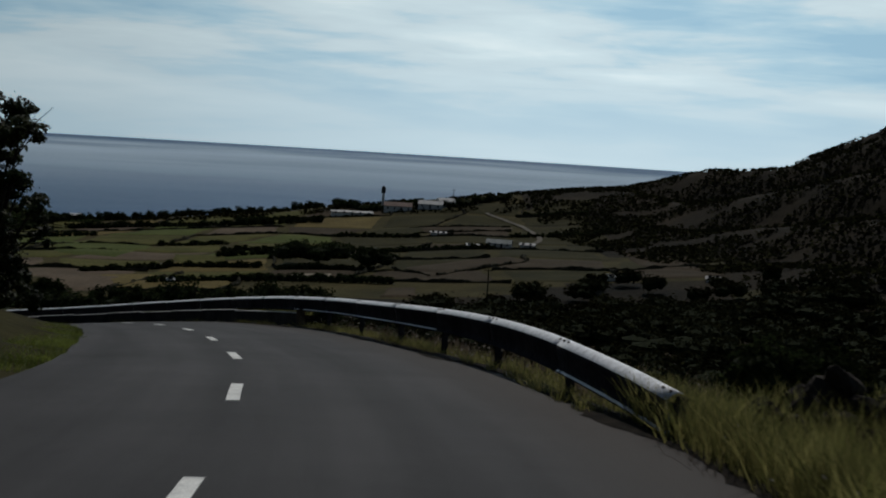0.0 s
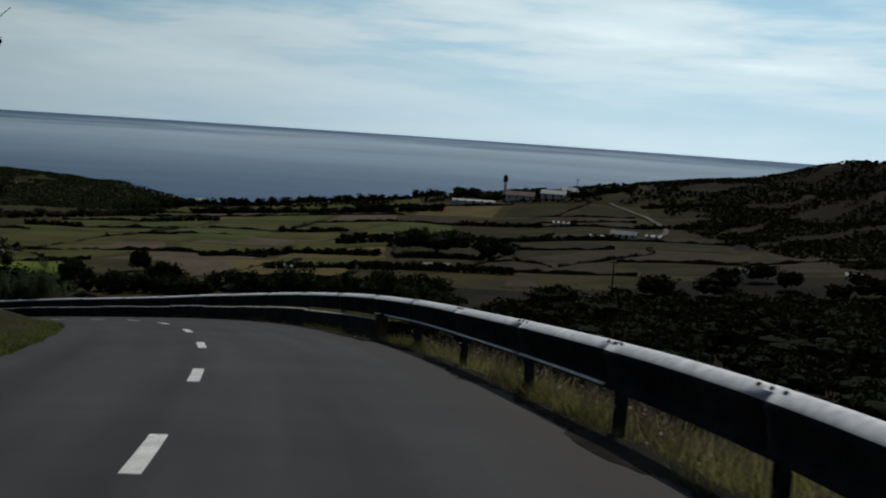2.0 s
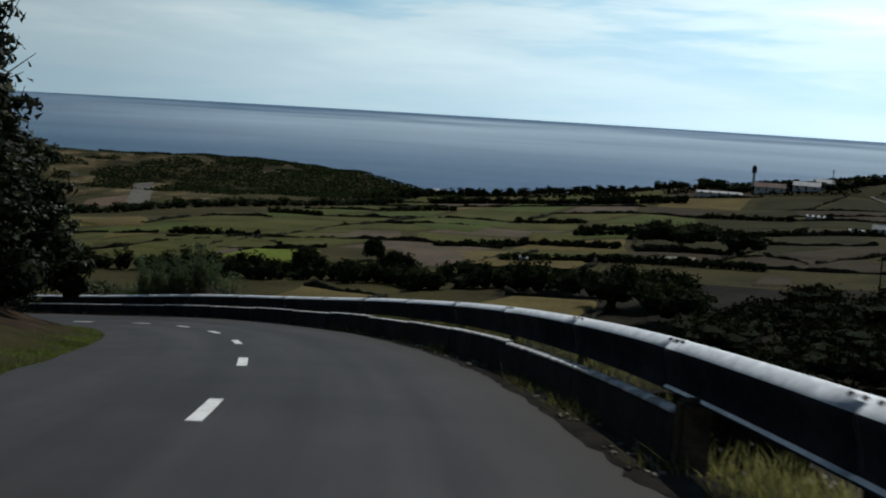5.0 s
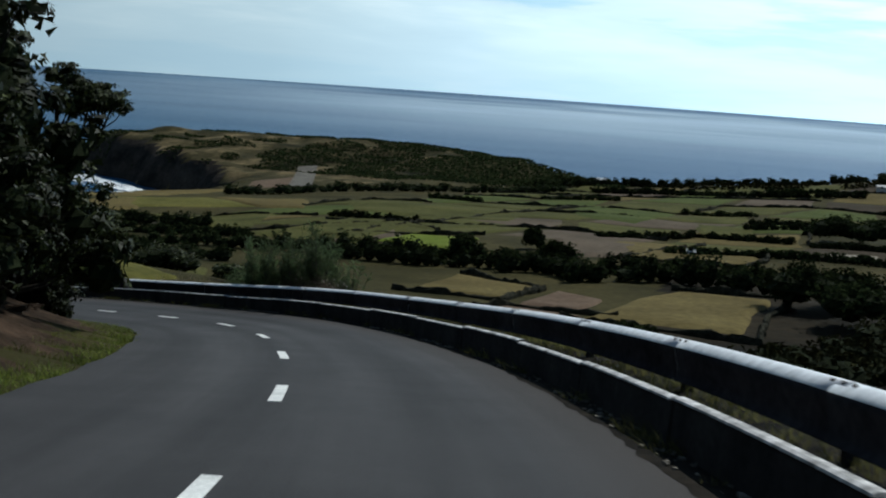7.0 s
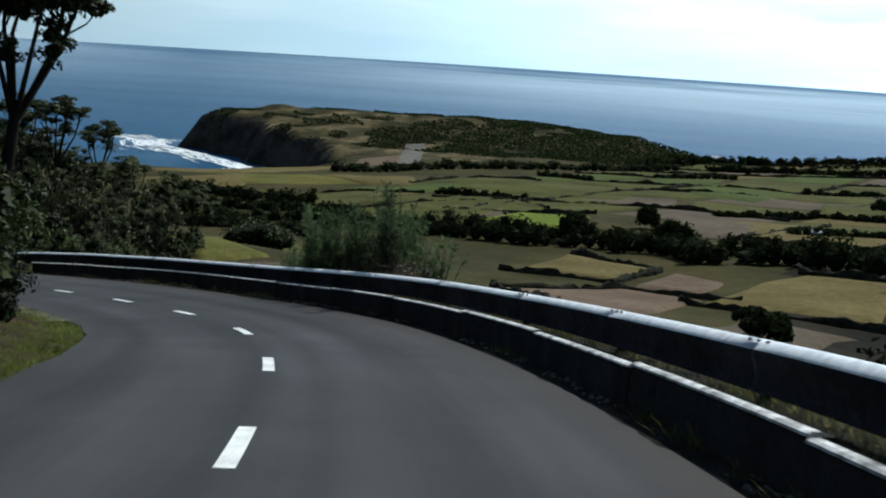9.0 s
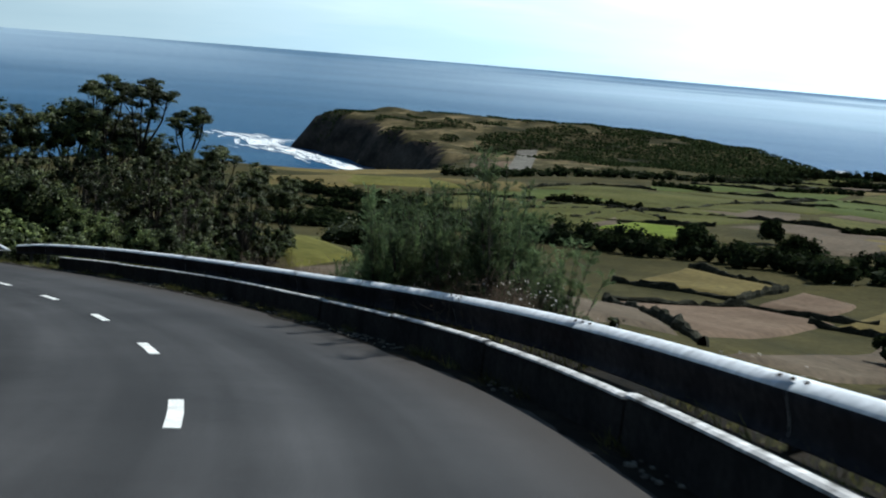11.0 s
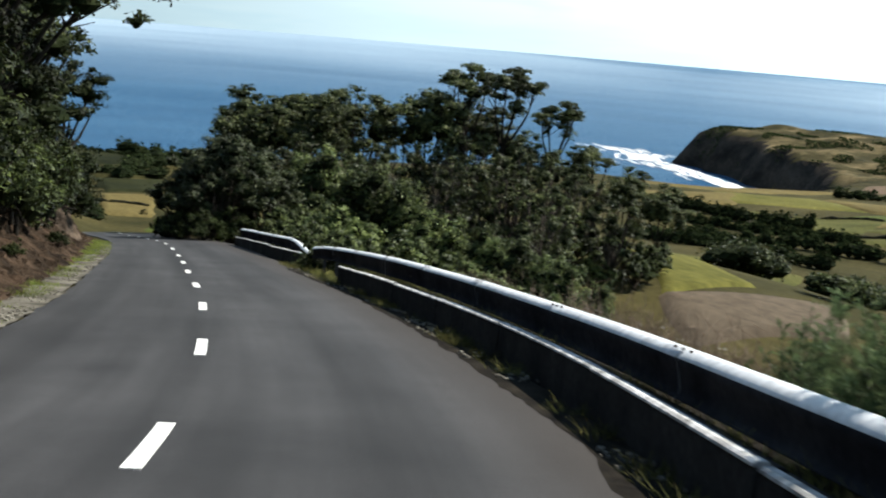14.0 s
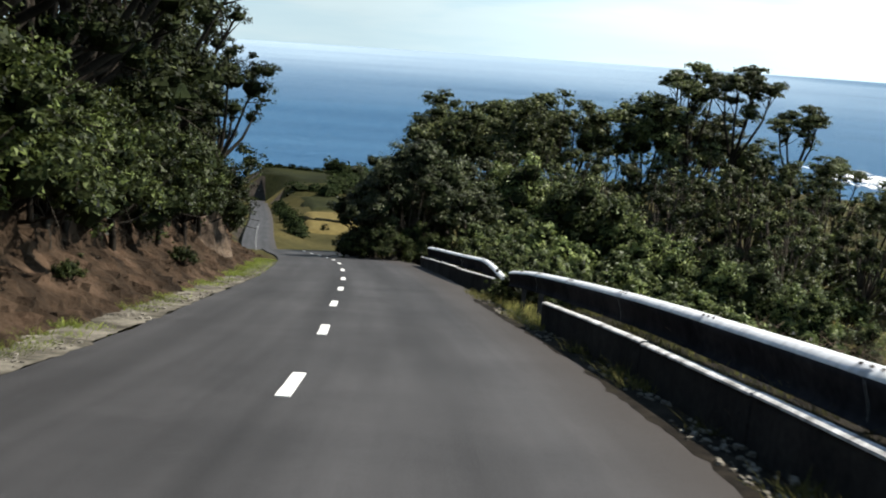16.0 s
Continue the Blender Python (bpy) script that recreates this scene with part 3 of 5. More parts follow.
def outcrop(s0, s1):
    """Bare weathered rock that stands out of the bank."""
    ss, cols = np.arange(s0, s1, 0.2), np.linspace(0, 1, 9)
    verts = []
    for s in ss:
        end = min(1.0, (s - s0) / 1.2, (s1 - s) / 1.2)
        for c in cols:
            off, up = -3.75 - 0.6 * c - 0.6 * (1 - end), -0.1 + 1.9 * c * (0.6 + 0.4 * end)
            x, y, z = road_at(s, off, up)
            rough = noise.noise(Vector((x * 1.1, y * 1.1, z * 0.7))) * 0.45 + noise.fractal(Vector((x * 3, y * 3, z * 3)), 1.0, 2.1, 3) * 0.16
            verts.append(road_at(s, off + rough, up))
    k = len(cols)
    faces = [(i * k + j, (i + 1) * k + j, (i + 1) * k + j + 1, i * k + j + 1) for i in range(len(ss) - 1) for j in range(k - 1)]
    put("rock_outcrop", mesh_of("rock_outcrop", verts, faces, [PALE_ROCK]), label="pale brown weathered rock standing out of the bank", category="rock")


outcrop(106.5, 112.5)
GRAVEL = two_tone("pale_gravel", (0.040, 0.036, 0.028), (0.17, 0.155, 0.125), 1.5, 12.0, 0.95, 0.6, 0.02)
# Soil colour, darkened to carry the wall's shadow at its foot.
SOIL = two_tone("shade_dark_soil", (0.005, 0.0045, 0.004), (0.024, 0.020, 0.015), 2.5, 14.0, 0.95, 0.7, 0.02)


def edging(name, s0, s1, inner, outer, lift, seed, mat, label):
    """A ragged strip of loose stuff along the road's edge."""
    ss = np.arange(s0, s1, 0.25)
    r = np.random.RandomState(seed)
    jag = np.cumsum(r.normal(0, 0.02, len(ss)))
    jag = jag - np.convolve(np.pad(jag, 10, mode="edge"), np.ones(21) / 21, "valid") + r.normal(0, 0.018, len(ss))
    a = np.array([road_at(s, inner + j, lift) for s, j in zip(ss, jag)])
    b = np.array([road_at(s, (inner + outer) / 2, lift + 0.014 + 0.02 * abs(j)) for s, j in zip(ss, jag)])
    c = np.array([road_at(s, outer, lift) for s in ss])
    n = len(ss)
    v = np.concatenate([a, b, c])
    f = [(i, i + 1, n + i + 1, n + i) for i in range(n - 1)] + [(n + i, n + i + 1, 2 * n + i + 1, 2 * n + i) for i in range(n - 1)]
    put(name, mesh_of(name, v, f, [mat], True), label=label, category="verge", kind="structure")


edging("gutter", 62, 116, -2.46, -3.45, 0.006, 3, GRAVEL, "pale gravel gutter along the earth bank")
# Soil strip, made wider and darker to stand for the wall's shadow.
edging("wall_foot_soil_shade", 26, 98, 3.04, 3.46, 0.004, 4, SOIL, "soil and litter at the foot of the wall, darkened for its shadow")


def verge_soil(s0, s1):
    """Dark crumbs and soil that have crept over the outer edge of the asphalt."""
    ss = np.arange(s0, s1, 0.2)
    r = np.random.RandomState(19)
    jag = 0.10 * np.sin(ss * 0.9) + 0.06 * np.sin(ss * 2.3 + 1) + r.normal(0, 0.035, len(ss))
    rows = []
    for s, j in zip(ss, jag):
        a, b, c = road_at(s, wide(s) - 0.16 + j, 0.005), road_at(s, wide(s) + 0.10, 0.02 + 0.1 * abs(j)), road_at(s, wide(s) + 0.75)
        c[2] = float(land(c[0], c[1])) + 0.03
        rows += [a, b, c]
    faces = [(3 * i + k, 3 * i + 3 + k, 3 * i + 4 + k, 3 * i + 1 + k) for i in range(len(ss) - 1) for k in range(2)]
    put("verge_soil", mesh_of("verge_soil", rows, faces, [SOIL], True), label="dark soil creeping over the edge of the asphalt", category="verge", kind="structure")


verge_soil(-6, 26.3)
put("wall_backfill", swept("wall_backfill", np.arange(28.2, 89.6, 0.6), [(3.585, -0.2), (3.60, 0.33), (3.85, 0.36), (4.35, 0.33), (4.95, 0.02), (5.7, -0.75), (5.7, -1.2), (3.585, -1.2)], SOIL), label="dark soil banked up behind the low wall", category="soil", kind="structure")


def end_post(s0):
    """Pale rendered stub that closes the wall."""
    bm = bmesh.new()
    bmesh.ops.create_cube(bm, size=1.0)
    bmesh.ops.scale(bm, vec=(0.22, 0.20, 0.84), verts=bm.verts)
    bmesh.ops.bevel(bm, geom=list(bm.edges), offset=0.02, segments=2, affect="EDGES")
    for v in bm.verts:
        v.co += v.co.normalized() * 0.03 * noise.noise(v.co * 9)
    me = bpy.data.meshes.new("end_post")
    bm.to_mesh(me)
    bm.free()
    me.materials.append(PALE_ROCK)
    put("end_post", me, label="pale rough mortar post at the end of the wall", category="post", m=pose(*road_at(s0, 3.56, 0.08), 0, 0, heading(s0)))


end_post(26.36)


def stone_heap(s0, off):
    """Dark lava stones heaped in the grass."""
    r = random.Random(8)
    base = put("stone_heap", None, label="heap of dark lava stones in the roadside grass", category="stones")
    p = road_at(s0, off)
    base.matrix_basis = pose(p[0], p[1], float(land(p[0], p[1])) + 0.12, 0, 0, 20) @ Matrix.Diagonal((0.68, 0.68, 1.0, 1))
    for k in range(16):
        bm = bmesh.new()
        bmesh.ops.create_icosphere(bm, subdivisions=2, radius=1.0)
        q = Vector((r.uniform(0.20, 0.42), r.uniform(0.18, 0.34), r.uniform(0.14, 0.28)))
        for v in bm.verts:
            v.co *= 1 + 0.35 * noise.noise(v.co * 1.4 + Vector((k * 3.1, 0, 0))) + 0.12 * noise.noise(v.co * 4)
            v.co = Vector((v.co[0] * q[0], v.co[1] * q[1], v.co[2] * q[2]))
        me = bpy.data.meshes.new("stone")
        bm.to_mesh(me)
        bm.free()
        me.materials.append(ROCK)
        a, d = k * 2.4, 0.26 * math.sqrt(k)
        put("stone", me, base, m=pose(d * math.cos(a) * 1.5, d * math.sin(a), 0.12 + 0.42 * max(0.0, 1 - d / 0.85), r.uniform(0, 40), r.uniform(0, 40), r.uniform(0, 360)))


stone_heap(5.0, 6.15)


def litter(name, n, s0, s1, o0, o1, low, high, seed, mat, label):
    """Small loose stones strewn along the road's edge."""
    r = np.random.RandomState(seed)
    verts, faces = [], []
    for k in range(n):
        s = r.uniform(s0, s1)
        if math.sin(s * 1.3) + math.sin(s * 0.47 + 2) + math.sin(s * 3.1) < r.uniform(-0.8, 1.4):
            continue
        p, q, a = road_at(s, r.uniform(o0, o1), 0.02), r.uniform(low, high), r.uniform(0, 6.28)
        i0 = len(verts)
        for dz, w in ((-0.5, 1.0), (0.35, 0.75)):
            for j in range(5):
                t = a + j * 1.257
                m = q * w * r.uniform(0.7, 1.2)
                verts.append((p[0] + m * math.cos(t), p[1] + m * math.sin(t), p[2] + q * dz))
        faces += [(i0 + j, i0 + (j + 1) % 5, i0 + 5 + (j + 1) % 5, i0 + 5 + j) for j in range(5)] + [tuple(i0 + 5 + j for j in range(5))]
    put(name, mesh_of(name, verts, faces, [mat]), label=label, category="stones", kind="stuff")


PALE_STONE = two_tone("pale_litter_stone", (0.05, 0.045, 0.038), (0.24, 0.22, 0.18), 3.0, 15.0, 0.95, 0.4, 0.01)
litter("litter_stones", 2600, 26, 101, 3.12, 3.5, 0.005, 0.042, 71, PALE_STONE, "pale stones and litter along the foot of the wall")
litter("gutter_stones", 2400, 66, 112, -3.4, -2.5, 0.008, 0.05, 72, PALE_STONE, "loose pale stones in the gutter under the bank")

# ---- plants ----
def tube(path, r0, r1, sides=6):
    path = np.asarray(path, float)
    n = len(path)
    verts, faces = [], []
    for i, p in enumerate(path):
        d = path[min(i + 1, n - 1)] - path[max(i - 1, 0)]
        d = d / (np.linalg.norm(d) + 1e-9)
        a = np.cross(d, (0.3, 0.9, 0.1))
        a = a / (np.linalg.norm(a) + 1e-9)
        b = np.cross(d, a)
        r = r0 + (r1 - r0) * i / (n - 1)
        for k in range(sides):
            t = 2 * math.pi * k / sides
            verts.append(p + r * (a * math.cos(t) + b * math.sin(t)))
    for i in range(n - 1):
        for k in range(sides):
            q = (k + 1) % sides
            faces.append((i * sides + k, i * sides + q, (i + 1) * sides + q, (i + 1) * sides + k))
    return verts, faces


def tubes_mesh(name, tubes, mat):
    verts, faces = [], []
    for v, f in tubes:
        n = len(verts)
        verts += v
        faces += [tuple(i + n for i in q) for q in f]
    return mesh_of(name, verts, faces, [mat], True)


def leaf_quads(centres, normals, size, rng, slim=0.5):
    n = len(centres)
    t = rng.normal(size=(n, 3))
    t -= normals * (t * normals).sum(1)[:, None]
    t /= np.linalg.norm(t, axis=1)[:, None] + 1e-9
    b = np.cross(normals, t)
    ln = size * rng.uniform(0.6, 1.4, n)[:, None]
    fold = normals * ln * 0.15
    return np.stack([centres - t * ln * 0.5, centres - b * ln * slim * 0.5 + fold, centres + t * ln * 0.5, centres + b * ln * slim * 0.5 + fold], 1)


def leaf_points(clumps, count, seed, sub, stray):
    """Places and normals of leaves: each clump (x, y, z, rx, ry, rz) breaks up into lesser tufts on its upper side, leafy at their shells."""
    rng = np.random.RandomState(seed)
    clumps = np.asarray(clumps, float)
    n = len(clumps)
    way = rng.normal(size=(n, sub, 3)) + np.array([0, 0, 0.55])
    way /= np.linalg.norm(way, axis=2)[..., None]
    reach, girth = rng.uniform(0.45, 0.88, (n, sub)), rng.uniform(0.26, 0.56, (n, sub))
    vol = (clumps[:, 3] * clumps[:, 4] * clumps[:, 5]) ** 0.67
    pick = rng.choice(n, count, p=vol / vol.sum())
    j = rng.randint(0, sub, count)
    d = rng.normal(size=(count, 3))
    d /= np.linalg.norm(d, axis=1)[:, None]
    d[:, 2] = np.where(d[:, 2] < -0.35, -d[:, 2] * 0.7, d[:, 2])
    r = np.clip(rng.normal(0.88, 0.14, count), 0.3, 1.15)
    far = rng.random_sample(count) < stray
    r[far] = rng.uniform(1.1, 1.9, far.sum())
    p = clumps[pick, :3] + (way[pick, j] * reach[pick, j][:, None] + d * (girth[pick, j] * r)[:, None]) * clumps[pick, 3:]
    nrm = d + rng.normal(scale=0.42, size=(count, 3)) + np.array([0, 0, 0.30])
    nrm /= np.linalg.norm(nrm, axis=1)[:, None]
    return p, nrm, rng


def leaf_cloud(clumps, count, size, seed, slim=0.55, sub=7, stray=0.05):
    p, nrm, rng = leaf_points(clumps, count, seed, sub, stray)
    return leaf_quads(p, nrm, size, rng, slim)


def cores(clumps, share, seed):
    """The closed heart of each clump: lumpy eight-sided solids, coloured dark as inner shade."""
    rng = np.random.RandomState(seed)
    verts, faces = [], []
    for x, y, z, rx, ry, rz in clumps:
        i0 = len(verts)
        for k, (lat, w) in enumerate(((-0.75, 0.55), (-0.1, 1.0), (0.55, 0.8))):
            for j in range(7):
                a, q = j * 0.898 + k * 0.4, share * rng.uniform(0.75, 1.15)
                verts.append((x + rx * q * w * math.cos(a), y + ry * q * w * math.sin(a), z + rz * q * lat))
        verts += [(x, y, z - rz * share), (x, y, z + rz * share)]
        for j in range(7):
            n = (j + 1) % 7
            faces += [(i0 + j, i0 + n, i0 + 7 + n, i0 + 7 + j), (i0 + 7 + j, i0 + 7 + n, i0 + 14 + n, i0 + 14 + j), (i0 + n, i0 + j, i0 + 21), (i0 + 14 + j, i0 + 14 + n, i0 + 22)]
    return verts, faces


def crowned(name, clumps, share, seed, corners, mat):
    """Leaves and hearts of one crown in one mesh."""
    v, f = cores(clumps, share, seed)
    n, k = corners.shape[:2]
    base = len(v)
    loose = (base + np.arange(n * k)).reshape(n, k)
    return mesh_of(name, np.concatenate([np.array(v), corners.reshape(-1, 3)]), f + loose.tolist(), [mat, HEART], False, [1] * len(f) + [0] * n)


def leaf_slips(clumps, count, size, seed, slim=0.5, sub=8, stray=0.06):
    """The same crown from slim three-cornered leaves, for trees seen from far off."""
    p, nrm, rng = leaf_points(clumps, count, seed, sub, stray)
    t = rng.normal(size=(count, 3))
    t -= nrm * (t * nrm).sum(1)[:, None]
    t /= np.linalg.norm(t, axis=1)[:, None] + 1e-9
    b = np.cross(nrm, t)
    ln = size * rng.uniform(0.6, 1.4, count)[:, None]
    return np.stack([p - b * ln * slim * 0.5 - t * ln * 0.4, p + b * ln * slim * 0.5 - t * ln * 0.4, p + t * ln * 0.6], 1)


def make_tree(name, height, spread, style, leaves, size, seed, leaf, label, category="tree", crown_label="", far=False):
    """A tree or shrub at the origin: trunk with limbs to each clump of the crown."""
    rng = np.random.RandomState(seed)
    clumps, tubes = [], []
    top = put(name, None, label=label, category=category)
    lean = rng.uniform(-0.12, 0.12, 2) * height
    if style == "tall":
        n = 34
        for k in range(n):
            f = (k + 0.5) / n
            a, r = k * 2.4 + rng.uniform(-0.5, 0.5), spread * (0.35 + 0.65 * math.sin(math.pi * (0.2 + 0.72 * f))) * rng.uniform(0.45, 1.0)
            q = spread * rng.uniform(0.12, 0.36)
            clumps.append((lean[0] * f + r * math.cos(a), lean[1] * f + r * math.sin(a), height * (0.16 + 0.80 * f), q, q, q * 0.72))
        stem = 0.2
    elif style == "column":
        n = 16
        for k in range(n):
            f = (k + 0.5) / n
            a, r = k * 2.4, spread * 0.55 * (1 - 0.55 * f) * rng.uniform(0.5, 1.1)
            q = spread * (0.62 - 0.30 * f)
            clumps.append((r * math.cos(a), r * math.sin(a), height * (0.08 + 0.86 * f), q, q, q * 0.9))
        stem = 0.1
    elif style == "open":
        n = 8
        for k in range(n):
            a, r = k * 2.4 + rng.uniform(-0.4, 0.4), spread * math.sqrt((k + 0.4) / n)
            h = height * (0.97 - 0.20 * (r / spread) ** 1.5 - (rng.uniform(0, 0.22) if k % 3 else 0.0))
            q = spread * (rng.uniform(0.38, 0.58) if k < 4 else rng.uniform(0.14, 0.3))
            clumps.append((lean[0] + r * math.cos(a), lean[1] + r * math.sin(a), h, q, q * rng.uniform(0.7, 1.2), q * rng.uniform(0.45, 0.8)))
        stem = 0.5
    else:
        n = 26
        for k in range(n):
            a, r = k * 2.4 + rng.uniform(-0.4, 0.4), spread * math.sqrt((k + 0.3) / n) * 0.82
            h = height * (0.80 - 0.55 * (r / spread) ** 2 + rng.uniform(-0.20, 0.12))
            q = spread * rng.uniform(0.17, 0.36)
            clumps.append((r * math.cos(a), r * math.sin(a), h, q, q, min(q * 0.85, h * 0.9)))
        stem = 0.12
    for c in list(clumps):
        for _ in range(2):
            w = rng.normal(size=3) * np.array(c[3:]) * (0.9, 0.9, 0.7)
            q = rng.uniform(0.35, 0.65)
            clumps.append((c[0] + w[0], c[1] + w[1], max(c[2] + w[2], 0.3), c[3] * q, c[4] * q, c[5] * q * 1.1))
    base_r = 0.028 * height + 0.03
    fork = np.array([lean[0] * 0.4, lean[1] * 0.4, height * stem])
    tubes.append(tube([(0, 0, -0.4), fork * [0.3, 0.3, 0.5], fork], base_r, base_r * 0.7, 8))
    for c in clumps[:n]:
        e = np.array(c[:3])
        mid = fork + (e - fork) * 0.5 + np.array([0, 0, -0.10 * np.linalg.norm(e - fork)]) + rng.uniform(-0.12, 0.12, 3) * spread * 0.5
        tubes.append(tube([fork, mid, e], base_r * 0.42, base_r * 0.10, 5))
        for _ in range(3):
            w = e + rng.normal(size=3) * np.array(c[3:]) * 0.75
            tubes.append(tube([mid * 0.3 + e * 0.7, w], base_r * 0.12, 0.008, 4))
    put("trunk", tubes_mesh("trunk", tubes, DARK_BARK if category == "shrub" or leaf is LEAF_DEEP else BARK), top)
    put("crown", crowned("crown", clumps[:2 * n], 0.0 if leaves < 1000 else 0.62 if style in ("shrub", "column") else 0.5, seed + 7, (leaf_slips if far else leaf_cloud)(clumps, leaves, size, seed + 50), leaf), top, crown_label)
    return top


def make_windswept(height, spread, limbs, lens, leaves, size, seed, leaf, label, bare=0.4, full=0.8):
    """A wind-pruned tree: bare limbs fanning from a low fork, each twig ending in a flat pad of leaves."""
    rng = np.random.RandomState(seed)
    top = put("tree", None, label=label, category="tree")
    lean = rng.uniform(-0.1, 0.1, 2) * height
    r0 = 0.016 * height + 0.03
    fork = np.array([lean[0] * 0.5, lean[1] * 0.5, height * bare])
    tubes, pads = [tube([(0, 0, -0.4), fork * [0.3, 0.5, 0.5], fork], r0, r0 * 0.75, 8)], []
    for k in range(limbs):
        a = k * 2.4 + rng.uniform(-0.5, 0.5)
        out = spread * math.sqrt((k + 0.35) / limbs)
        tip = np.array([lean[0] + out * math.cos(a), lean[1] + out * math.sin(a), height * rng.uniform(0.86, 1.0) - 0.30 * height * (1 - bare) * (out / spread) ** 1.6])
        bow = fork + (tip - fork) * 0.55 + np.array([math.cos(a), math.sin(a), -0.3]) * 0.10 * (tip[2] - fork[2])
        tubes.append(tube([fork * 0.9, bow, tip], r0 * 0.42, r0 * 0.12, 5))
        for j in range(5):
            f = rng.uniform(0.35, 0.95)
            start = bow + (tip - bow) * max(0.0, f - 0.3)
            end = start + np.array([rng.normal() * 0.30 * spread, rng.normal() * 0.30 * spread, rng.uniform(0.06, 0.17) * height]) * (0.55 + 0.5 * (1 - f))
            end[2] = min(end[2], tip[2] + 0.3)
            tubes.append(tube([start, start * 0.45 + end * 0.55 + rng.normal(size=3) * 0.08, end], r0 * 0.14, 0.010, 4))
            q = lens * rng.uniform(0.55, 1.15)
            pads.append((*end, q, q * rng.uniform(0.7, 1.1), q * rng.uniform(0.34, 0.55)))
            if rng.random_sample() < full:
                p = start * 0.6 + end * 0.4 + np.array([0, 0, -0.06 * height])
                pads.append((*p, q * 1.1, q * 1.1, q * 0.9))
        q = lens * rng.uniform(0.9, 1.3)
        pads.append((*tip, q, q, q * 0.42))
    put("trunk", tubes_mesh("trunk", tubes, DARK_BARK), top)
    put("crown", crowned("crown", pads, 0.45, seed + 7, leaf_slips(pads, leaves, size, seed + 50, 0.6, 9, 0.05), leaf), top)
    return top


def stand(ob, x, y, turn=0.0, size=1.0, sink=0.15):
    ob.matrix_basis = pose(x, y, float(land(x, y)) - sink, 0, 0, turn) @ Matrix.Diagonal((size, size, size, 1))
    return ob


def plant(ob, spots, group=""):
    """The first spot takes the thing itself, the others copies: (x, y, turn, size)."""
    for k, (x, y, turn, size) in enumerate(spots):
        one = ob if k == 0 else copy_thing(ob, Matrix.Identity(4))
        stand(one, x, y, turn, size)
        if group:
            tagged(one, group=group)


def beside(s, off, turn, size):
    p = road_at(s, off)
    return (float(p[0]), float(p[1]), turn, size)


near_tall = make_tree("tree", 9.5, 3.3, "tall", 19000, 0.145, 11, LEAF_DEEP, "tall dark evergreen tree overhanging the earth bank", crown_label="dense dark leathery leaves", far=True)
near_tall_b = make_tree("tree", 11.0, 3.8, "tall", 19000, 0.145, 23, LEAF_DEEP, "tall dark evergreen tree with open limbs above the bank", far=True)
bank_shrub = make_tree("shrub", 3.2, 2.0, "shrub", 11500, 0.095, 31, LEAF_BANK, "leafy dark green shrub hanging over the roadside bank", "shrub", far=True)
bank_tuft = make_tree("shrub", 1.3, 0.8, "shrub", 2600, 0.080, 37, LEAF_BANK, "small leafy shrub rooted in the earth bank", "shrub", far=True)
column_tree = make_tree("tree", 5.2, 1.5, "column", 15000, 0.15, 41, LEAF_DEEP, "dark narrow evergreen tree beside the inner bend", far=True)
tall_open = make_windswept(15.0, 2.0, 5, 0.85, 10000, 0.165, 53, LEAF_DARK, "tall thin evergreen tree with bare limbs under flat pads of leaves", 0.55, 0.1)
flat_tree = make_windswept(12.9, 2.9, 8, 1.0, 14000, 0.175, 59, LEAF_DARK, "flat-topped wind-pruned evergreen tree against the sea", 0.40)
flat_tree_b = make_windswept(12.4, 3.2, 8, 0.95, 14000, 0.175, 60, LEAF_DARK, "broad wind-pruned evergreen tree with a ragged flat crown", 0.36)
far_round = make_tree("tree", 8.0, 3.6, "shrub", 28000, 0.165, 61, LEAF_ROUND, "broad rounded dark evergreen tree by the road", far=True)
mid_tree = make_tree("tree", 8.9, 2.6, "tall", 9500, 0.195, 63, LEAF_DARK, "dark evergreen tree in the hillside thicket", far=True)
thicket = make_tree("shrub", 4.6, 2.1, "shrub", 8200, 0.165, 67, LEAF_GREEN, "dense evergreen shrub of the hillside thicket", "shrub", far=True)
crest_shrub = make_tree("shrub", 7.0, 2.3, "column", 15000, 0.145, 69, LEAF_GREEN, "tall leafy evergreen shrub of the hillside thicket", "shrub", far=True)
lone_tree = make_windswept(6.7, 0.95, 7, 0.42, 10000, 0.10, 48, LEAF_DEEP, "slim tree with a dark clustered crown above bare limbs", 0.56, 0.08)
bend_tree = make_tree("tree", 6.4, 1.7, "tall", 15000, 0.15, 43, LEAF_DEEP, "dark evergreen tree leaning over the inner verge", far=True)

bare_tree = make_tree("tree", 10.5, 2.4, "open", 3200, 0.12, 83, LEAF_DEEP, "open dark tree with bare limbs leaning over the bank")
plant(bare_tree, [beside(116, -4.8, 0, 0.74)])
plant(near_tall, [beside(84, -6.3, 20, 1.0), beside(96, -6.6, 140, 1.1), beside(111, -7.4, 260, 1.15), beside(128, -8.6, 75, 1.0), beside(78.5, -6.4, 300, 0.95), beside(90, -12.0, 10, 1.25)], "trees above the bank")
plant(near_tall_b, [beside(90, -6.6, 0, 0.95), beside(103.5, -7.0, 120, 1.1), beside(118, -8.0, 215, 0.92), beside(135, -8.6, 330, 0.95), beside(81, -12.5, 50, 1.1)], "trees above the bank")
rnd = random.Random(7)


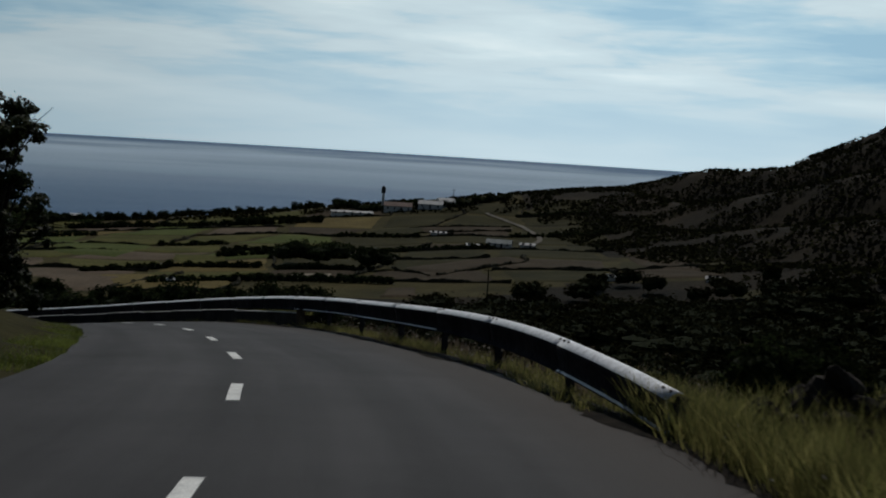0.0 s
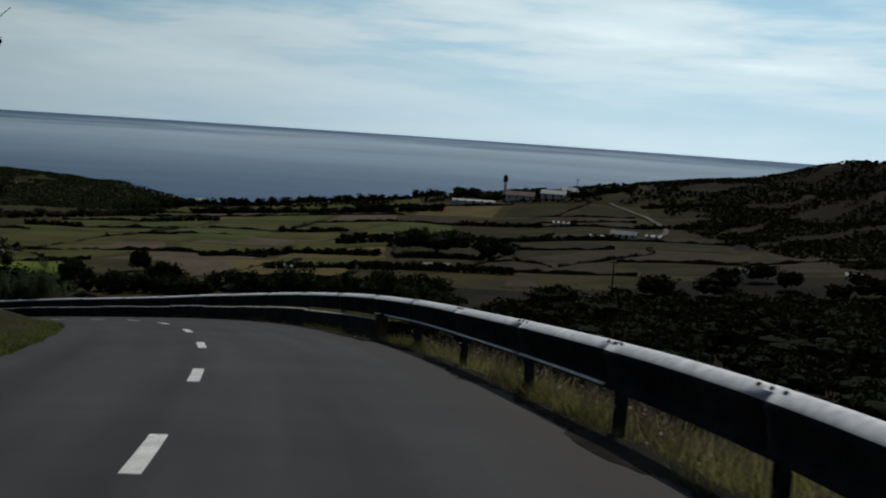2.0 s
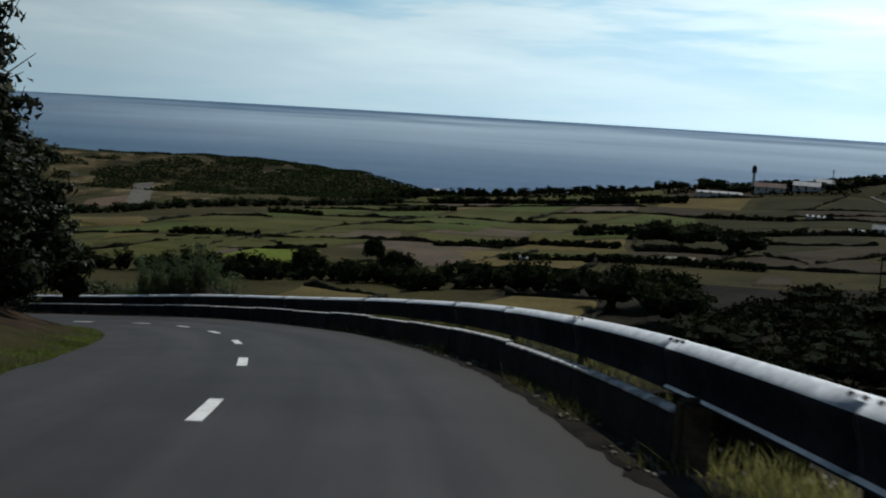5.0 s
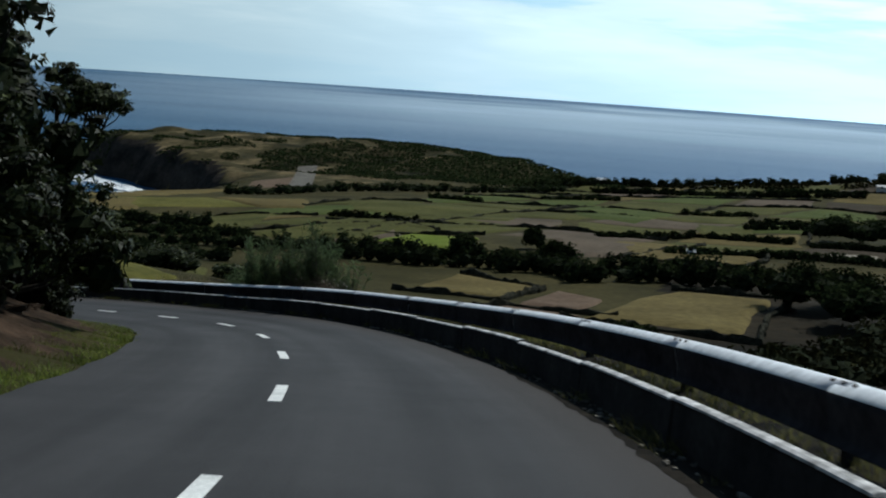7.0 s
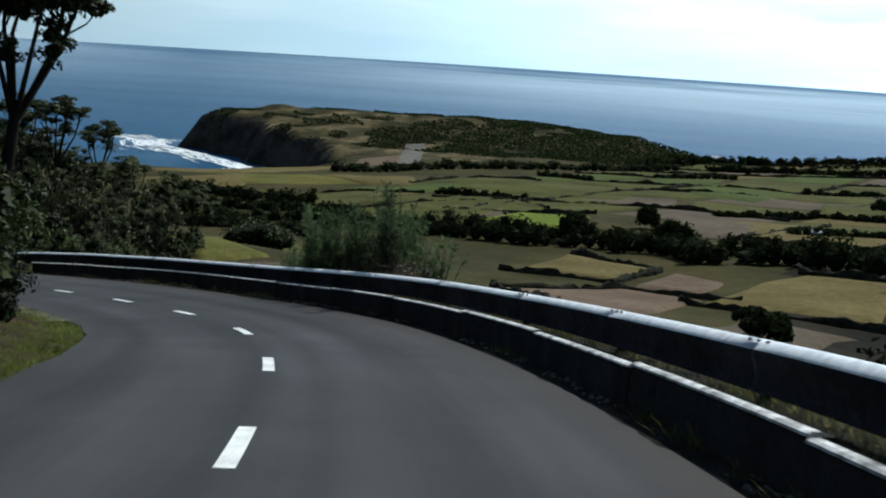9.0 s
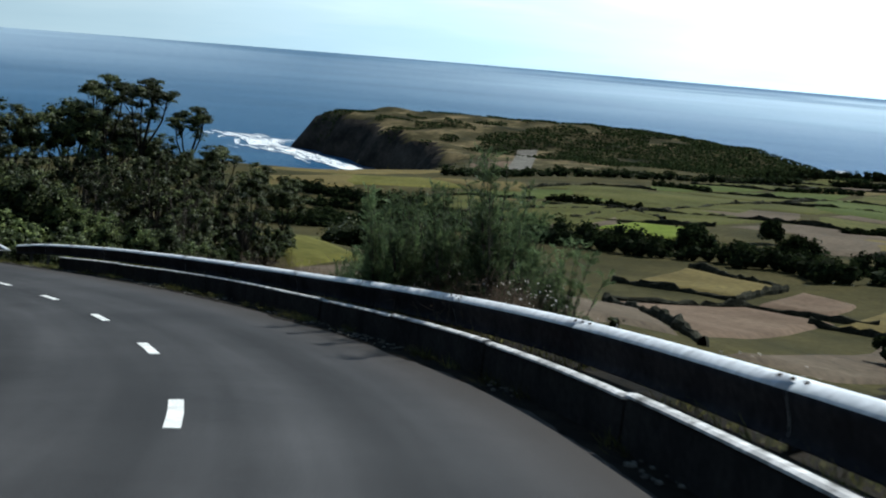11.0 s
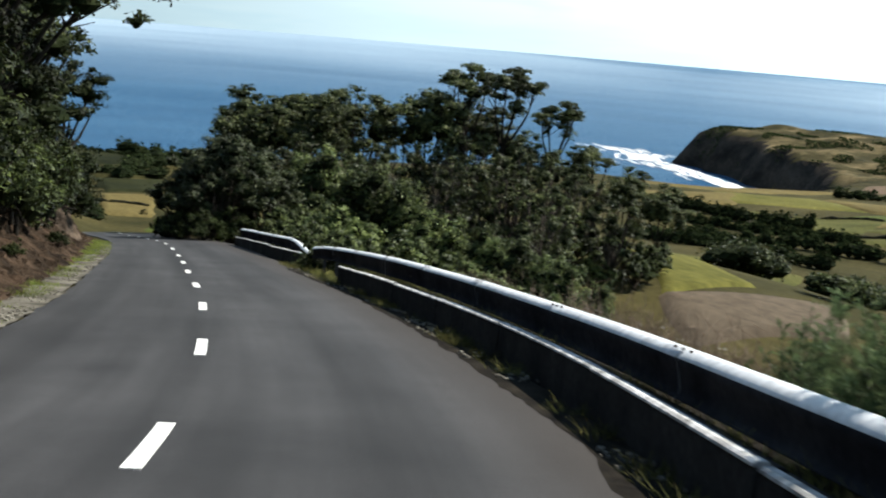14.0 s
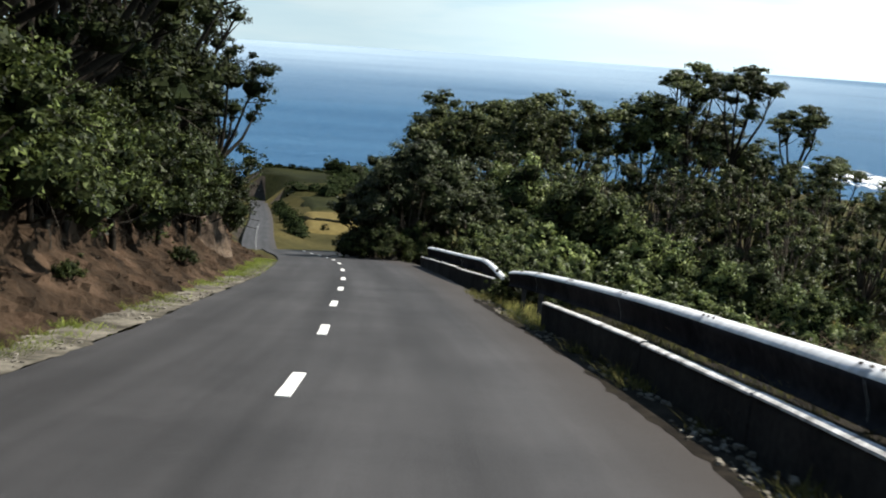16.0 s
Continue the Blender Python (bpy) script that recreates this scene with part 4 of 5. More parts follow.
def on_lip(ob, spots, group):
    """Shrubs rooted on the lip of the bank, hanging out over it: (s, off, height over the road, turn, size)."""
    for k, (s, off, up, turn, size) in enumerate(spots):
        one = ob if k == 0 else copy_thing(ob, Matrix.Identity(4))
        one.matrix_basis = pose(*road_at(s, off, up), 0, 0, turn) @ Matrix.Diagonal((size, size, size, 1))
        tagged(one, group=group)


low_shrub = copy_thing(bank_shrub, Matrix.Identity(4))
on_lip(bank_shrub, [(s, -4.9 - rnd.uniform(0, 0.5), 0.72 + rnd.uniform(0, 0.35), rnd.uniform(0, 360), rnd.uniform(0.85, 1.1)) for s in (74, 76, 78.2, 80.5, 82.6, 84.7, 86.9, 89, 91.2, 93.4, 95.6, 98, 101, 104.5, 108, 111.3)], "shrubs on the bank")
plant(low_shrub, [beside(s, -4.75 - rnd.uniform(0, 0.6), rnd.uniform(0, 360), rnd.uniform(0.8, 1.1)) for s in (44, 47, 49.5, 52, 54.5, 57, 59.5, 62, 64.5, 67)]
      + [beside(s, -7.2 - rnd.uniform(0, 1.5), rnd.uniform(0, 360), rnd.uniform(1.1, 1.4)) for s in (42, 46, 50, 54, 58, 62)], "shrubs on the bank")
on_lip(bank_tuft, [(73 + 1.55 * k, -4.40 - rnd.uniform(0, 0.3), 1.30 + rnd.uniform(-0.15, 0.35), rnd.uniform(0, 360), rnd.uniform(0.7, 1.2)) for k in range(27)], "tufts on the bank")
low_tuft = copy_thing(bank_tuft, Matrix.Identity(4))
tagged(low_tuft, "small leafy weed rooted in the crumbled earth")
on_lip(low_tuft, [(s, -3.75 - rnd.uniform(0, 0.3), 0.30, rnd.uniform(0, 360), rnd.uniform(0.25, 0.45)) for s in (79.4, 88.8, 99.3)], "weeds on the talus")
gap_tuft = copy_thing(bank_tuft, Matrix.Identity(4))
tagged(gap_tuft, "small leafy shrub grown between two guardrails")
plant(gap_tuft, [beside(100.2, 4.35, 20, 0.75), beside(100.9, 4.7, 140, 0.95), beside(101.6, 5.2, 250, 1.1), beside(99.3, 5.0, 310, 0.9), beside(102.8, 5.6, 80, 1.2), beside(98.0, 5.4, 30, 0.8), beside(100.6, 3.95, 200, 0.45)], "tufts between the rails")
plant(bend_tree, [beside(24.0, -4.5, 0, 0.86), beside(25.6, -5.6, 90, 0.80), beside(21.8, -5.9, 40, 0.8)], "trees inside the bend")
plant(column_tree, [beside(24.3, -4.7, 60, 0.66), beside(22.6, -5.3, 10, 0.64), beside(46.5, -5.7, 140, 1.35), beside(59.6, -4.25, 30, 0.66), beside(61.2, -4.4, 200, 0.70), beside(113.5, -5.5, 0, 1.0), beside(118.5, -6.2, 130, 1.2), beside(124, -6.8, 60, 1.3), beside(130, -7.3, 250, 1.3), beside(49.0, -5.4, 100, 1.45), beside(52.5, -6.0, 140, 1.45)], "trees inside the bend")
plant(lone_tree, [beside(60.2, -3.9, -90, 1.0)])
plant(tall_open, [(-92.6, 114.9, 0, 1.0), (-94.9, 113.6, 130, 1.0), (-91.7, 119.1, 70, 0.83), (-88.0, 121.0, 200, 0.62)], "tall open trees")
plant(flat_tree, [(-98.1, 112.7, 0, 1.03), (-97.5, 115.2, 100, 0.93), (-105.3, 100.9, 40, 1.0), (-105.6, 104.8, 160, 1.0), (-103.9, 107.7, 220, 0.98)], "flat-topped trees")
plant(flat_tree_b, [(-102.0, 109.6, 300, 1.0), (-107.0, 102.6, 250, 1.04), (-100.4, 106.2, 15, 1.0), (-92.1, 117.1, 30, 0.78), (-89.3, 118.9, 75, 0.72), (-85.2, 120.6, 160, 0.64), (-82.6, 121.6, 160, 0.58)], "flat-topped trees")
plant(far_round, [(-88.1, 90.9, 0, 0.84), (-88.6, 94.2, 100, 0.92), (-97.4, 95.4, 200, 0.82), (-91.5, 90.6, 300, 0.74), (-93.5, 95.5, 30, 0.86)], "round trees")
plant(mid_tree, [(-96.1, 101.3, 0, 1.05), (-96.3, 104.8, 60, 1.0), (-94.7, 107.2, 120, 1.0), (-93.1, 109.4, 180, 0.98), (-91.3, 111.8, 240, 1.05), (-87.5, 113.2, 300, 0.98), (-85.5, 115.0, 20, 0.93), (-83.2, 114.6, 80, 0.88), (-88.5, 108.5, 140, 0.95), (-84.5, 109.5, 200, 0.9), (-81.0, 110.0, 260, 0.85), (-91.0, 104.0, 320, 1.0), (-86.0, 105.5, 50, 0.95), (-78.5, 107.5, 90, 0.8), (-79.8, 114.6, 130, 0.8)], "thicket trees")


def make_thicket():
    r = random.Random(12)
    for ob, n, a, b, tall, fade in ((crest_shrub, 13, (-91.0, 97.9), (-66.6, 100.5), 1.28, 0.62), (thicket, 12, (-84.5, 94.2), (-63.5, 97.5), 1.30, 0.60), (thicket, 12, (-80.0, 91.2), (-62.0, 93.8), 0.75, 0.05)):
        spots = []
        for k in range(n):
            u = k / (n - 1)
            bow = 1.8 * math.sin(math.pi * u) if ob is crest_shrub else 0.8 * math.sin(math.pi * u)
            spots.append((a[0] + (b[0] - a[0]) * u + r.uniform(-0.4, 0.4), a[1] + (b[1] - a[1]) * u + bow + r.uniform(-0.4, 0.4), r.uniform(0, 360), (tall - fade * u) * r.uniform(0.9, 1.08)))
        group = "shrubs of the thicket"
        if ob is thicket and tall < 1.0:
            for x, y, turn, size in spots:
                stand(copy_thing(ob, Matrix.Identity(4)), x, y, turn, size)
            for s in (99, 102, 105, 108.5, 112, 116, 120):
                x, y, turn, size = beside(s, 7.4 + r.uniform(0, 1.5) + 1.2 * float(step01(s, 100, 112)), r.uniform(0, 360), r.uniform(0.35, 0.5))
                stand(copy_thing(ob, Matrix.Identity(4)), x, y, turn, size)
        else:
            plant(ob, spots, group)
    for x, y, size in ((-85.2, 88.4, 0.62), (-87.8, 88.2, 0.6), (-92.8, 89.8, 0.6), (-95.4, 91.6, 0.6), (-86.6, 90.8, 0.75), (-90.2, 89.4, 0.6)):
        tagged(stand(copy_thing(low_shrub, Matrix.Identity(4)), x, y, r.uniform(0, 360), size), group="shrubs of the thicket")
    for x, y, size in ((-81.6, 120.4, 0.70), (-84.4, 119.2, 0.85), (-80.6, 118.2, 0.62), (-83.4, 123.0, 0.62), (-79.4, 113.2, 0.7), (-77.4, 109.2, 0.7)):
        tagged(stand(copy_thing(thicket, Matrix.Identity(4)), x, y, r.uniform(0, 360), size), group="shrubs of the thicket")
    for s, off in ((119, 7.6), (121.5, 7.0), (124, 7.4), (127, 7.2), (130, 7.8), (133, 7.4), (136, 8.4), (126, 9.6), (130, 10.2)):
        x, y, turn, size = beside(s, off + 0.8, r.uniform(0, 360), r.uniform(0.55, 0.8))
        tagged(stand(copy_thing(thicket, Matrix.Identity(4)), x, y, turn, size), group="shrubs of the thicket")


make_thicket()


def make_feather(name, height, spread, seed, label, stems=46):
    """Rising plumes: each stem bears side sprays, and each spray a fringe of needles."""
    rng = np.random.RandomState(seed)
    top = put(name, None, label=label, category="shrub")
    tubes, quads = [], []

    def fringe(path, m, low, high):
        u = rng.uniform(0.12, 1.0, m)
        t = np.linspace(0, 1, len(path))
        p = np.stack([np.interp(u, t, path[:, i]) for i in range(3)], 1) + rng.normal(scale=0.015, size=(m, 3))
        way = path[-1] - path[0]
        way = way / (np.linalg.norm(way) + 1e-9)
        out = way * 0.9 + rng.normal(scale=0.55, size=(m, 3)) + np.array([0, 0, 0.25])
        out /= np.linalg.norm(out, axis=1)[:, None]
        ln = rng.uniform(low, high, m)[:, None] * (1.1 - 0.5 * u[:, None])
        side = np.cross(out, rng.normal(size=(m, 3)))
        side /= np.linalg.norm(side, axis=1)[:, None]
        wd = rng.uniform(0.006, 0.011, m)[:, None]
        quads.append(np.stack([p - side * wd, p + side * wd, p + out * ln], 1))

    for k in range(stems):
        a, lean = rng.uniform(0, 6.28), rng.uniform(0.05, 1.0)
        h = height * (rng.uniform(0.85, 1.0) if k % 6 == 0 else rng.uniform(0.42, 0.85)) * (1 - 0.30 * lean)
        out = math.cos(a) * (0.12 if math.cos(a) > 0 else 1.0)
        tip = np.array([out * spread * lean + 0.07 * h * h * max(0.0, h / height - 0.35), math.sin(a) * spread * lean, h])
        root = np.array([out, math.sin(a), 0]) * 0.25 * lean
        t = np.linspace(0, 1, 7)[:, None]
        path = root + (tip - root) * t + np.array([0, 0, 1]) * (np.sin(t * math.pi) * 0.16 * h) * lean + rng.normal(scale=0.02, size=(7, 3))
        tubes.append(tube(path, 0.017, 0.003, 4))
        for j in range(11):
            u = rng.uniform(0.18, 0.97)
            p = np.array([np.interp(u, t[:, 0], path[:, i]) for i in range(3)])
            w = rng.normal(size=3) * (0.8, 0.8, 0.3) + (tip - root) / h * 0.9
            w = w / np.linalg.norm(w) * rng.uniform(0.28, 0.62) * (1.15 - 0.7 * u)
            spray = np.array([p, p + w * 0.55 + np.array([0, 0, 0.02]), p + w])
            fringe(spray, 27, 0.05, 0.16)
        fringe(path[3:], 40, 0.05, 0.13)
    put("branchwork", tubes_mesh("branchwork", tubes, BARK), top)
    put("foliage", quads_mesh("foliage", np.concatenate(quads), LEAF_FEATHER), top)
    return top


feather = make_feather("feathery_shrub", 3.9, 1.2, 71, "feathery grey-green tamarisk-like shrub leaning over the guardrail", 58)
# their lean is turned out over the rail
plant(feather, [beside(63.3, 4.66, -129, 0.98), beside(64.0, 5.35, -90, 0.88), beside(64.7, 4.61, -150, 0.84), beside(65.5, 4.81, -120, 0.86), beside(66.3, 4.56, -160, 0.80), beside(67.0, 4.76, -100, 0.84), beside(67.7, 4.56, -135, 0.86), beside(62.7, 5.36, -60, 0.70), beside(66.2, 5.56, -30, 0.92), beside(64.8, 5.66, -170, 0.92), beside(68.4, 4.95, -20, 0.70), beside(69.2, 4.85, 10, 0.60), beside(70.0, 4.80, 40, 0.52), beside(70.8, 5.0, 20, 0.44), beside(67.4, 5.4, 30, 0.72)], "feathery shrubs")
rail_tuft = copy_thing(bank_tuft, Matrix.Identity(4))
tagged(rail_tuft, "small dark green shrub behind the guardrail")
plant(rail_tuft, [beside(61.0, 4.7, 40, 0.75), beside(60.6, 4.9, 130, 0.6)], "tufts behind the rail")


def strewn(name, spots, height, lean, wide_, mat, seed, label, category="grass", over_road=None):
    """Upright blades at the places given (n x 2)."""
    rng = np.random.RandomState(seed)
    n = len(spots)
    z = land(spots[:, 0], spots[:, 1]) if over_road is None else near_road(spots[:, 0], spots[:, 1])[2] + over_road
    p = np.column_stack([spots, z - 0.02])
    h = height * rng.uniform(0.35, 1.15, n)[:, None]
    a = rng.uniform(0, 6.28, n)
    side = np.column_stack([np.cos(a), np.sin(a), 0 * a]) * wide_ * rng.uniform(0.6, 1.4, n)[:, None]
    d = rng.normal(scale=lean, size=(n, 3)) * h
    d[:, 2] = 0
    up = np.array([0, 0, 1.0])
    q = np.stack([p - side, p + side, p + d * 0.4 + up * h * 0.6 + side * 0.7, p + d * 0.4 + up * h * 0.6 - side * 0.7], 1)
    q2 = np.stack([p + d * 0.4 + up * h * 0.6 - side * 0.7, p + d * 0.4 + up * h * 0.6 + side * 0.7, p + d + up * h * 0.95 + side * 0.1, p + d + up * h * 0.95 - side * 0.1], 1)
    put(name, quads_mesh(name, np.concatenate([q, q2]), mat), label=label, category=category, kind="stuff")


def band(n, s0, s1, o0, o1, seed, clump=0.0):
    rng = np.random.RandomState(seed)
    s, o = rng.uniform(s0, s1, n), rng.uniform(o0, o1, n)
    if clump:
        keep = (np.sin(s * 2.1 + o) + np.sin(s * 0.83 + 1.3) + np.sin(s * 5.3)) > clump
        s, o = s[keep], o[keep]
    return road_at(s, o)[:, :2]


strewn("tall_grass", np.vstack([band(18000, -6, 6.0, 3.95, 8.8, 9), band(9000, -6, 4.6, 3.72, 4.3, 12)]), 0.66, 0.30, 0.006, BLADE, 10, "tall seeding grass hiding the end of the guardrail")
strewn("verge_grass", np.vstack([band(20000, -6, 28, 3.7, 9.5, 1), band(7000, 5, 26, 3.42, 3.8, 14, -0.4)]), 0.34, 0.35, 0.006, BLADE, 2, "long green and yellowed grass beside the road")
strewn("edge_weeds", np.vstack([band(9000, -6, 26, 3.50, 4.1, 91, 0.2), band(5000, 9, 26, 3.32, 3.6, 92, 0.5)]), 0.22, 0.5, 0.006, DRY, 93, "brown and pale weeds along the edge of the asphalt", "weeds")
strewn("bank_grass", np.vstack([band(12000, 8, 40, -3.4, -2.46, 3), band(15000, 40, 70, -3.5, -2.44, 13), band(16000, 70, 104, -3.35, -2.62, 15, 0.25), band(14000, 103, 118, -3.5, -2.44, 16)]), 0.15, 0.5, 0.006, FRESH, 4, "short bright green grass strip along the bank")
strewn("wall_weeds", band(30000, 26, 101, 3.2, 3.5, 5, 0.6), 0.26, 0.5, 0.006, BLADE, 6, "tufts of weeds at the foot of the low wall")
strewn("rail_grass", band(17000, 26, 100, 3.78, 5.6, 7), 0.30, 0.35, 0.008, BLADE, 8, "tangled grass behind the guardrail")


strewn("coping_grass", band(14000, 27, 89.4, 3.62, 4.25, 77, -0.9), 0.16, 0.5, 0.005, BLADE, 78, "short weeds on the soil behind the low wall", over_road=0.34)


# ---- weeds beside the feathery shrubs ----


def twiggy(name, heaps, seed, label):
    """Heaps (s, off, radius, height) of thin branching dry stalks."""
    rng = np.random.RandomState(seed)
    quads = []
    for s, off, r, h in heaps:
        c = road_at(s, off)
        base = np.array([c[0], c[1], float(land(c[0], c[1])) - 0.03])
        n = int(300 * r * r * h + 50)
        a, q = rng.uniform(0, 6.28, n), r * np.sqrt(rng.uniform(0, 1, n))
        root = base + np.column_stack([np.cos(a) * q * 0.6, np.sin(a) * q * 0.6, 0 * a])
        tip = base + np.column_stack([np.cos(a) * q * 1.05, np.sin(a) * q * 1.05, h * rng.uniform(0.5, 1.1, n) * (1 - 0.45 * (q / r) ** 2)]) + rng.normal(scale=0.08, size=(n, 3))
        def stalk(p, e, w):
            side = np.cross(e - p, rng.normal(size=p.shape))
            side /= np.linalg.norm(side, axis=1)[:, None] + 1e-9
            quads.append(np.stack([p - side * w, p + side * w, e + side * w * 0.3, e - side * w * 0.3], 1))
        stalk(root, tip, 0.0045)
        for _ in range(4):
            u = rng.uniform(0.35, 1.0, n)[:, None]
            p = root + (tip - root) * u
            stalk(p, p + rng.normal(scale=0.11, size=(n, 3)) + np.array([0, 0, 0.06]), 0.0035)
    put(name, quads_mesh(name, np.concatenate(quads), DRY), label=label, category="weeds", kind="stuff")


def heaps(n, s0, s1, o0, o1, low, high, seed):
    r = random.Random(seed)
    return [(r.uniform(s0, s1), r.uniform(o0, o1), r.uniform(0.35, 0.7), r.uniform(low, high)) for _ in range(n)]


twiggy("dry_weeds", heaps(24, 61.6, 65.2, 4.3, 4.6, 1.0, 1.4, 21) + heaps(14, 59.6, 61.8, 4.2, 5.0, 0.5, 0.9, 20), 23, "brown dried weeds crowding behind the guardrail")
twiggy("dry_weeds", heaps(8, 56.0, 60.0, 4.4, 5.6, 0.4, 0.7, 22) + heaps(26, 69, 76, 4.2, 5.2, 0.8, 1.3, 24) + heaps(34, 75.5, 83.5, 4.35, 5.9, 0.7, 1.15, 26), 25, "low brown dried weeds behind the guardrail")
strewn("dry_weeds", band(6000, 1, 27, 4.0, 6.0, 24, 0.3), 0.5, 0.4, 0.006, DRY, 25, "brown dried stalks among the roadside grass", "weeds")


def seed_heads(name, spots, low, high, size, seed, label):
    rng = np.random.RandomState(seed)
    z = land(spots[:, 0], spots[:, 1])
    p = np.column_stack([spots, z + rng.uniform(low, high, len(spots))])
    n = rng.normal(size=(len(p), 3))
    n /= np.linalg.norm(n, axis=1)[:, None]
    put(name, quads_mesh(name, leaf_quads(p, n, size, rng, 0.8), SEED), label=label, category="flowers", kind="stuff")


seed_heads("seed_heads", band(260, 60.4, 65.4, 4.2, 4.7, 31), 0.6, 1.3, 0.032, 33, "pale seed heads on the dried weeds")
seed_heads("seed_heads", np.vstack([band(90, 56, 60.5, 4.5, 5.9, 36), band(260, 70, 84, 4.4, 5.5, 32)]), 0.5, 1.0, 0.035, 37, "pale seed heads on the lower dried weeds")
seed_heads("small_flowers", np.vstack([band(700, -6, 27, 3.6, 8.0, 34), band(260, 6, 26, 3.45, 4.6, 38)]), 0.15, 0.45, 0.03, 35, "small white flowers in the verge grass")

# ---- fields below ----
FIELDS = {
    "tan": two_tone("dry_tan_field", (0.082, 0.063, 0.022), (0.134, 0.105, 0.039), 0.06, 0.8, 0.95, 0.3, 0.1),
    "olive": two_tone("olive_pasture", (0.043, 0.045, 0.011), (0.082, 0.079, 0.022), 0.05, 0.8, 0.95, 0.3, 0.1),
    "green": two_tone("green_pasture", (0.041, 0.055, 0.012), (0.071, 0.085, 0.022), 0.05, 0.8, 0.95, 0.3, 0.1),
    "meadow": two_tone("yellowed_meadow", (0.071, 0.068, 0.015), (0.120, 0.110, 0.028), 0.05, 0.8, 0.95, 0.3, 0.1),
    "bright": two_tone("bright_green_crop", (0.091, 0.122, 0.015), (0.130, 0.159, 0.024), 0.05, 0.8, 0.95, 0.3, 0.1),
    "brown": two_tone("bare_brown_soil", (0.071, 0.054, 0.037), (0.113, 0.088, 0.061), 0.06, 0.9, 0.95, 0.3, 0.1),
    "red": two_tone("reddish_soil", (0.091, 0.061, 0.040), (0.141, 0.100, 0.068), 0.08, 0.9, 0.95, 0.3, 0.1),
    # The next two are pasture and soil colours with cloud shade painted in.
    "moor": two_tone("shade_toned_pasture", (0.020, 0.020, 0.007), (0.038, 0.035, 0.013), 0.05, 0.8, 0.95, 0.3, 0.1),
    "fallow": two_tone("shade_toned_brown_soil", (0.032, 0.025, 0.015), (0.056, 0.043, 0.027), 0.06, 0.9, 0.95, 0.3, 0.1),
    "heath": two_tone("dark_heath", (0.008, 0.010, 0.004), (0.024, 0.026, 0.010), 0.05, 0.8, 0.95, 0.3, 0.1),
    "pale": two_tone("pale_stubble", (0.17, 0.15, 0.115), (0.26, 0.23, 0.18), 0.08, 0.9, 0.95, 0.3, 0.1),
}
WORDS = {"meadow": "yellow-green meadow", "tan": "dry tan grass field", "olive": "olive green pasture field", "green": "green pasture field", "bright": "bright yellow-green crop field", "brown": "bare brown ploughed field", "red": "reddish bare earth field", "pale": "pale stubble field", "moor": "pasture toned dark as under cloud", "fallow": "brown field toned dark as under cloud", "heath": "dark heath on the valley slope"}
STONE = two_tone("dark_field_stone", (0.010, 0.011, 0.007), (0.042, 0.040, 0.026), 0.5, 2.0, 0.95, 0.6, 0.2)


def field(kind, a, b, c, d, lift=0.45):
    """A plot draped over the land between four corners (x, y)."""
    n = 12
    u, v = np.meshgrid(np.linspace(0, 1, n), np.linspace(0, 1, n))
    a, b, c, d = (np.array(q, float) for q in (a, b, c, d))
    p = (1 - u)[..., None] * (1 - v)[..., None] * a + u[..., None] * (1 - v)[..., None] * b + u[..., None] * v[..., None] * c + (1 - u)[..., None] * v[..., None] * d
    rim = (1 - (2 * u - 1) ** 2) * (1 - (2 * v - 1) ** 2)
    p = p + np.stack([waves(p[..., 0], p[..., 1], 25, 41), waves(p[..., 0], p[..., 1], 25, 42)], -1) * 1.3
    z = land(p[..., 0], p[..., 1]) + lift
    z = np.where((u == 0) | (u == 1) | (v == 0) | (v == 1), z - 1.2, z)
    verts = np.concatenate([p, z[..., None]], -1).reshape(-1, 3)
    i = (np.arange(n - 1)[:, None] * n + np.arange(n - 1)).ravel()
    me = mesh_of("field", verts, np.stack([i, i + 1, i + n + 1, i + n], 1), [FIELDS[kind]], True)
    put("field", me, label=WORDS[kind] + " on the slope below the road", category="field", kind="structure")


def hedge(points, height, width, seed, leaf=0.75, dense=1.0, label="dark evergreen hedgerow between the fields"):
    """A ragged row of bushes along a line of (x, y)."""
    rng = np.random.RandomState(seed)
    pts = np.array(points, float)
    seg = np.r_[0, np.cumsum(np.linalg.norm(np.diff(pts, axis=0), axis=1))]
    n = max(3, int(seg[-1] / (width * 0.75)))
    s = np.linspace(0, seg[-1], n) + rng.normal(scale=width * 0.15, size=n)
    x, y = np.interp(s, seg, pts[:, 0]) + rng.normal(scale=width * 0.12, size=n), np.interp(s, seg, pts[:, 1]) + rng.normal(scale=width * 0.12, size=n)
    z = land(x, y)
    h = height * rng.uniform(0.55, 1.25, n)
    r = width * rng.uniform(0.6, 1.0, n)
    cl = np.column_stack([x, y, z + h * 0.42, r, r, h * 0.62])
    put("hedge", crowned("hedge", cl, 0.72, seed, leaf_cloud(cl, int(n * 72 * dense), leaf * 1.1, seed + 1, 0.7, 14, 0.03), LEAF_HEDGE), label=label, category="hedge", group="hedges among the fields")


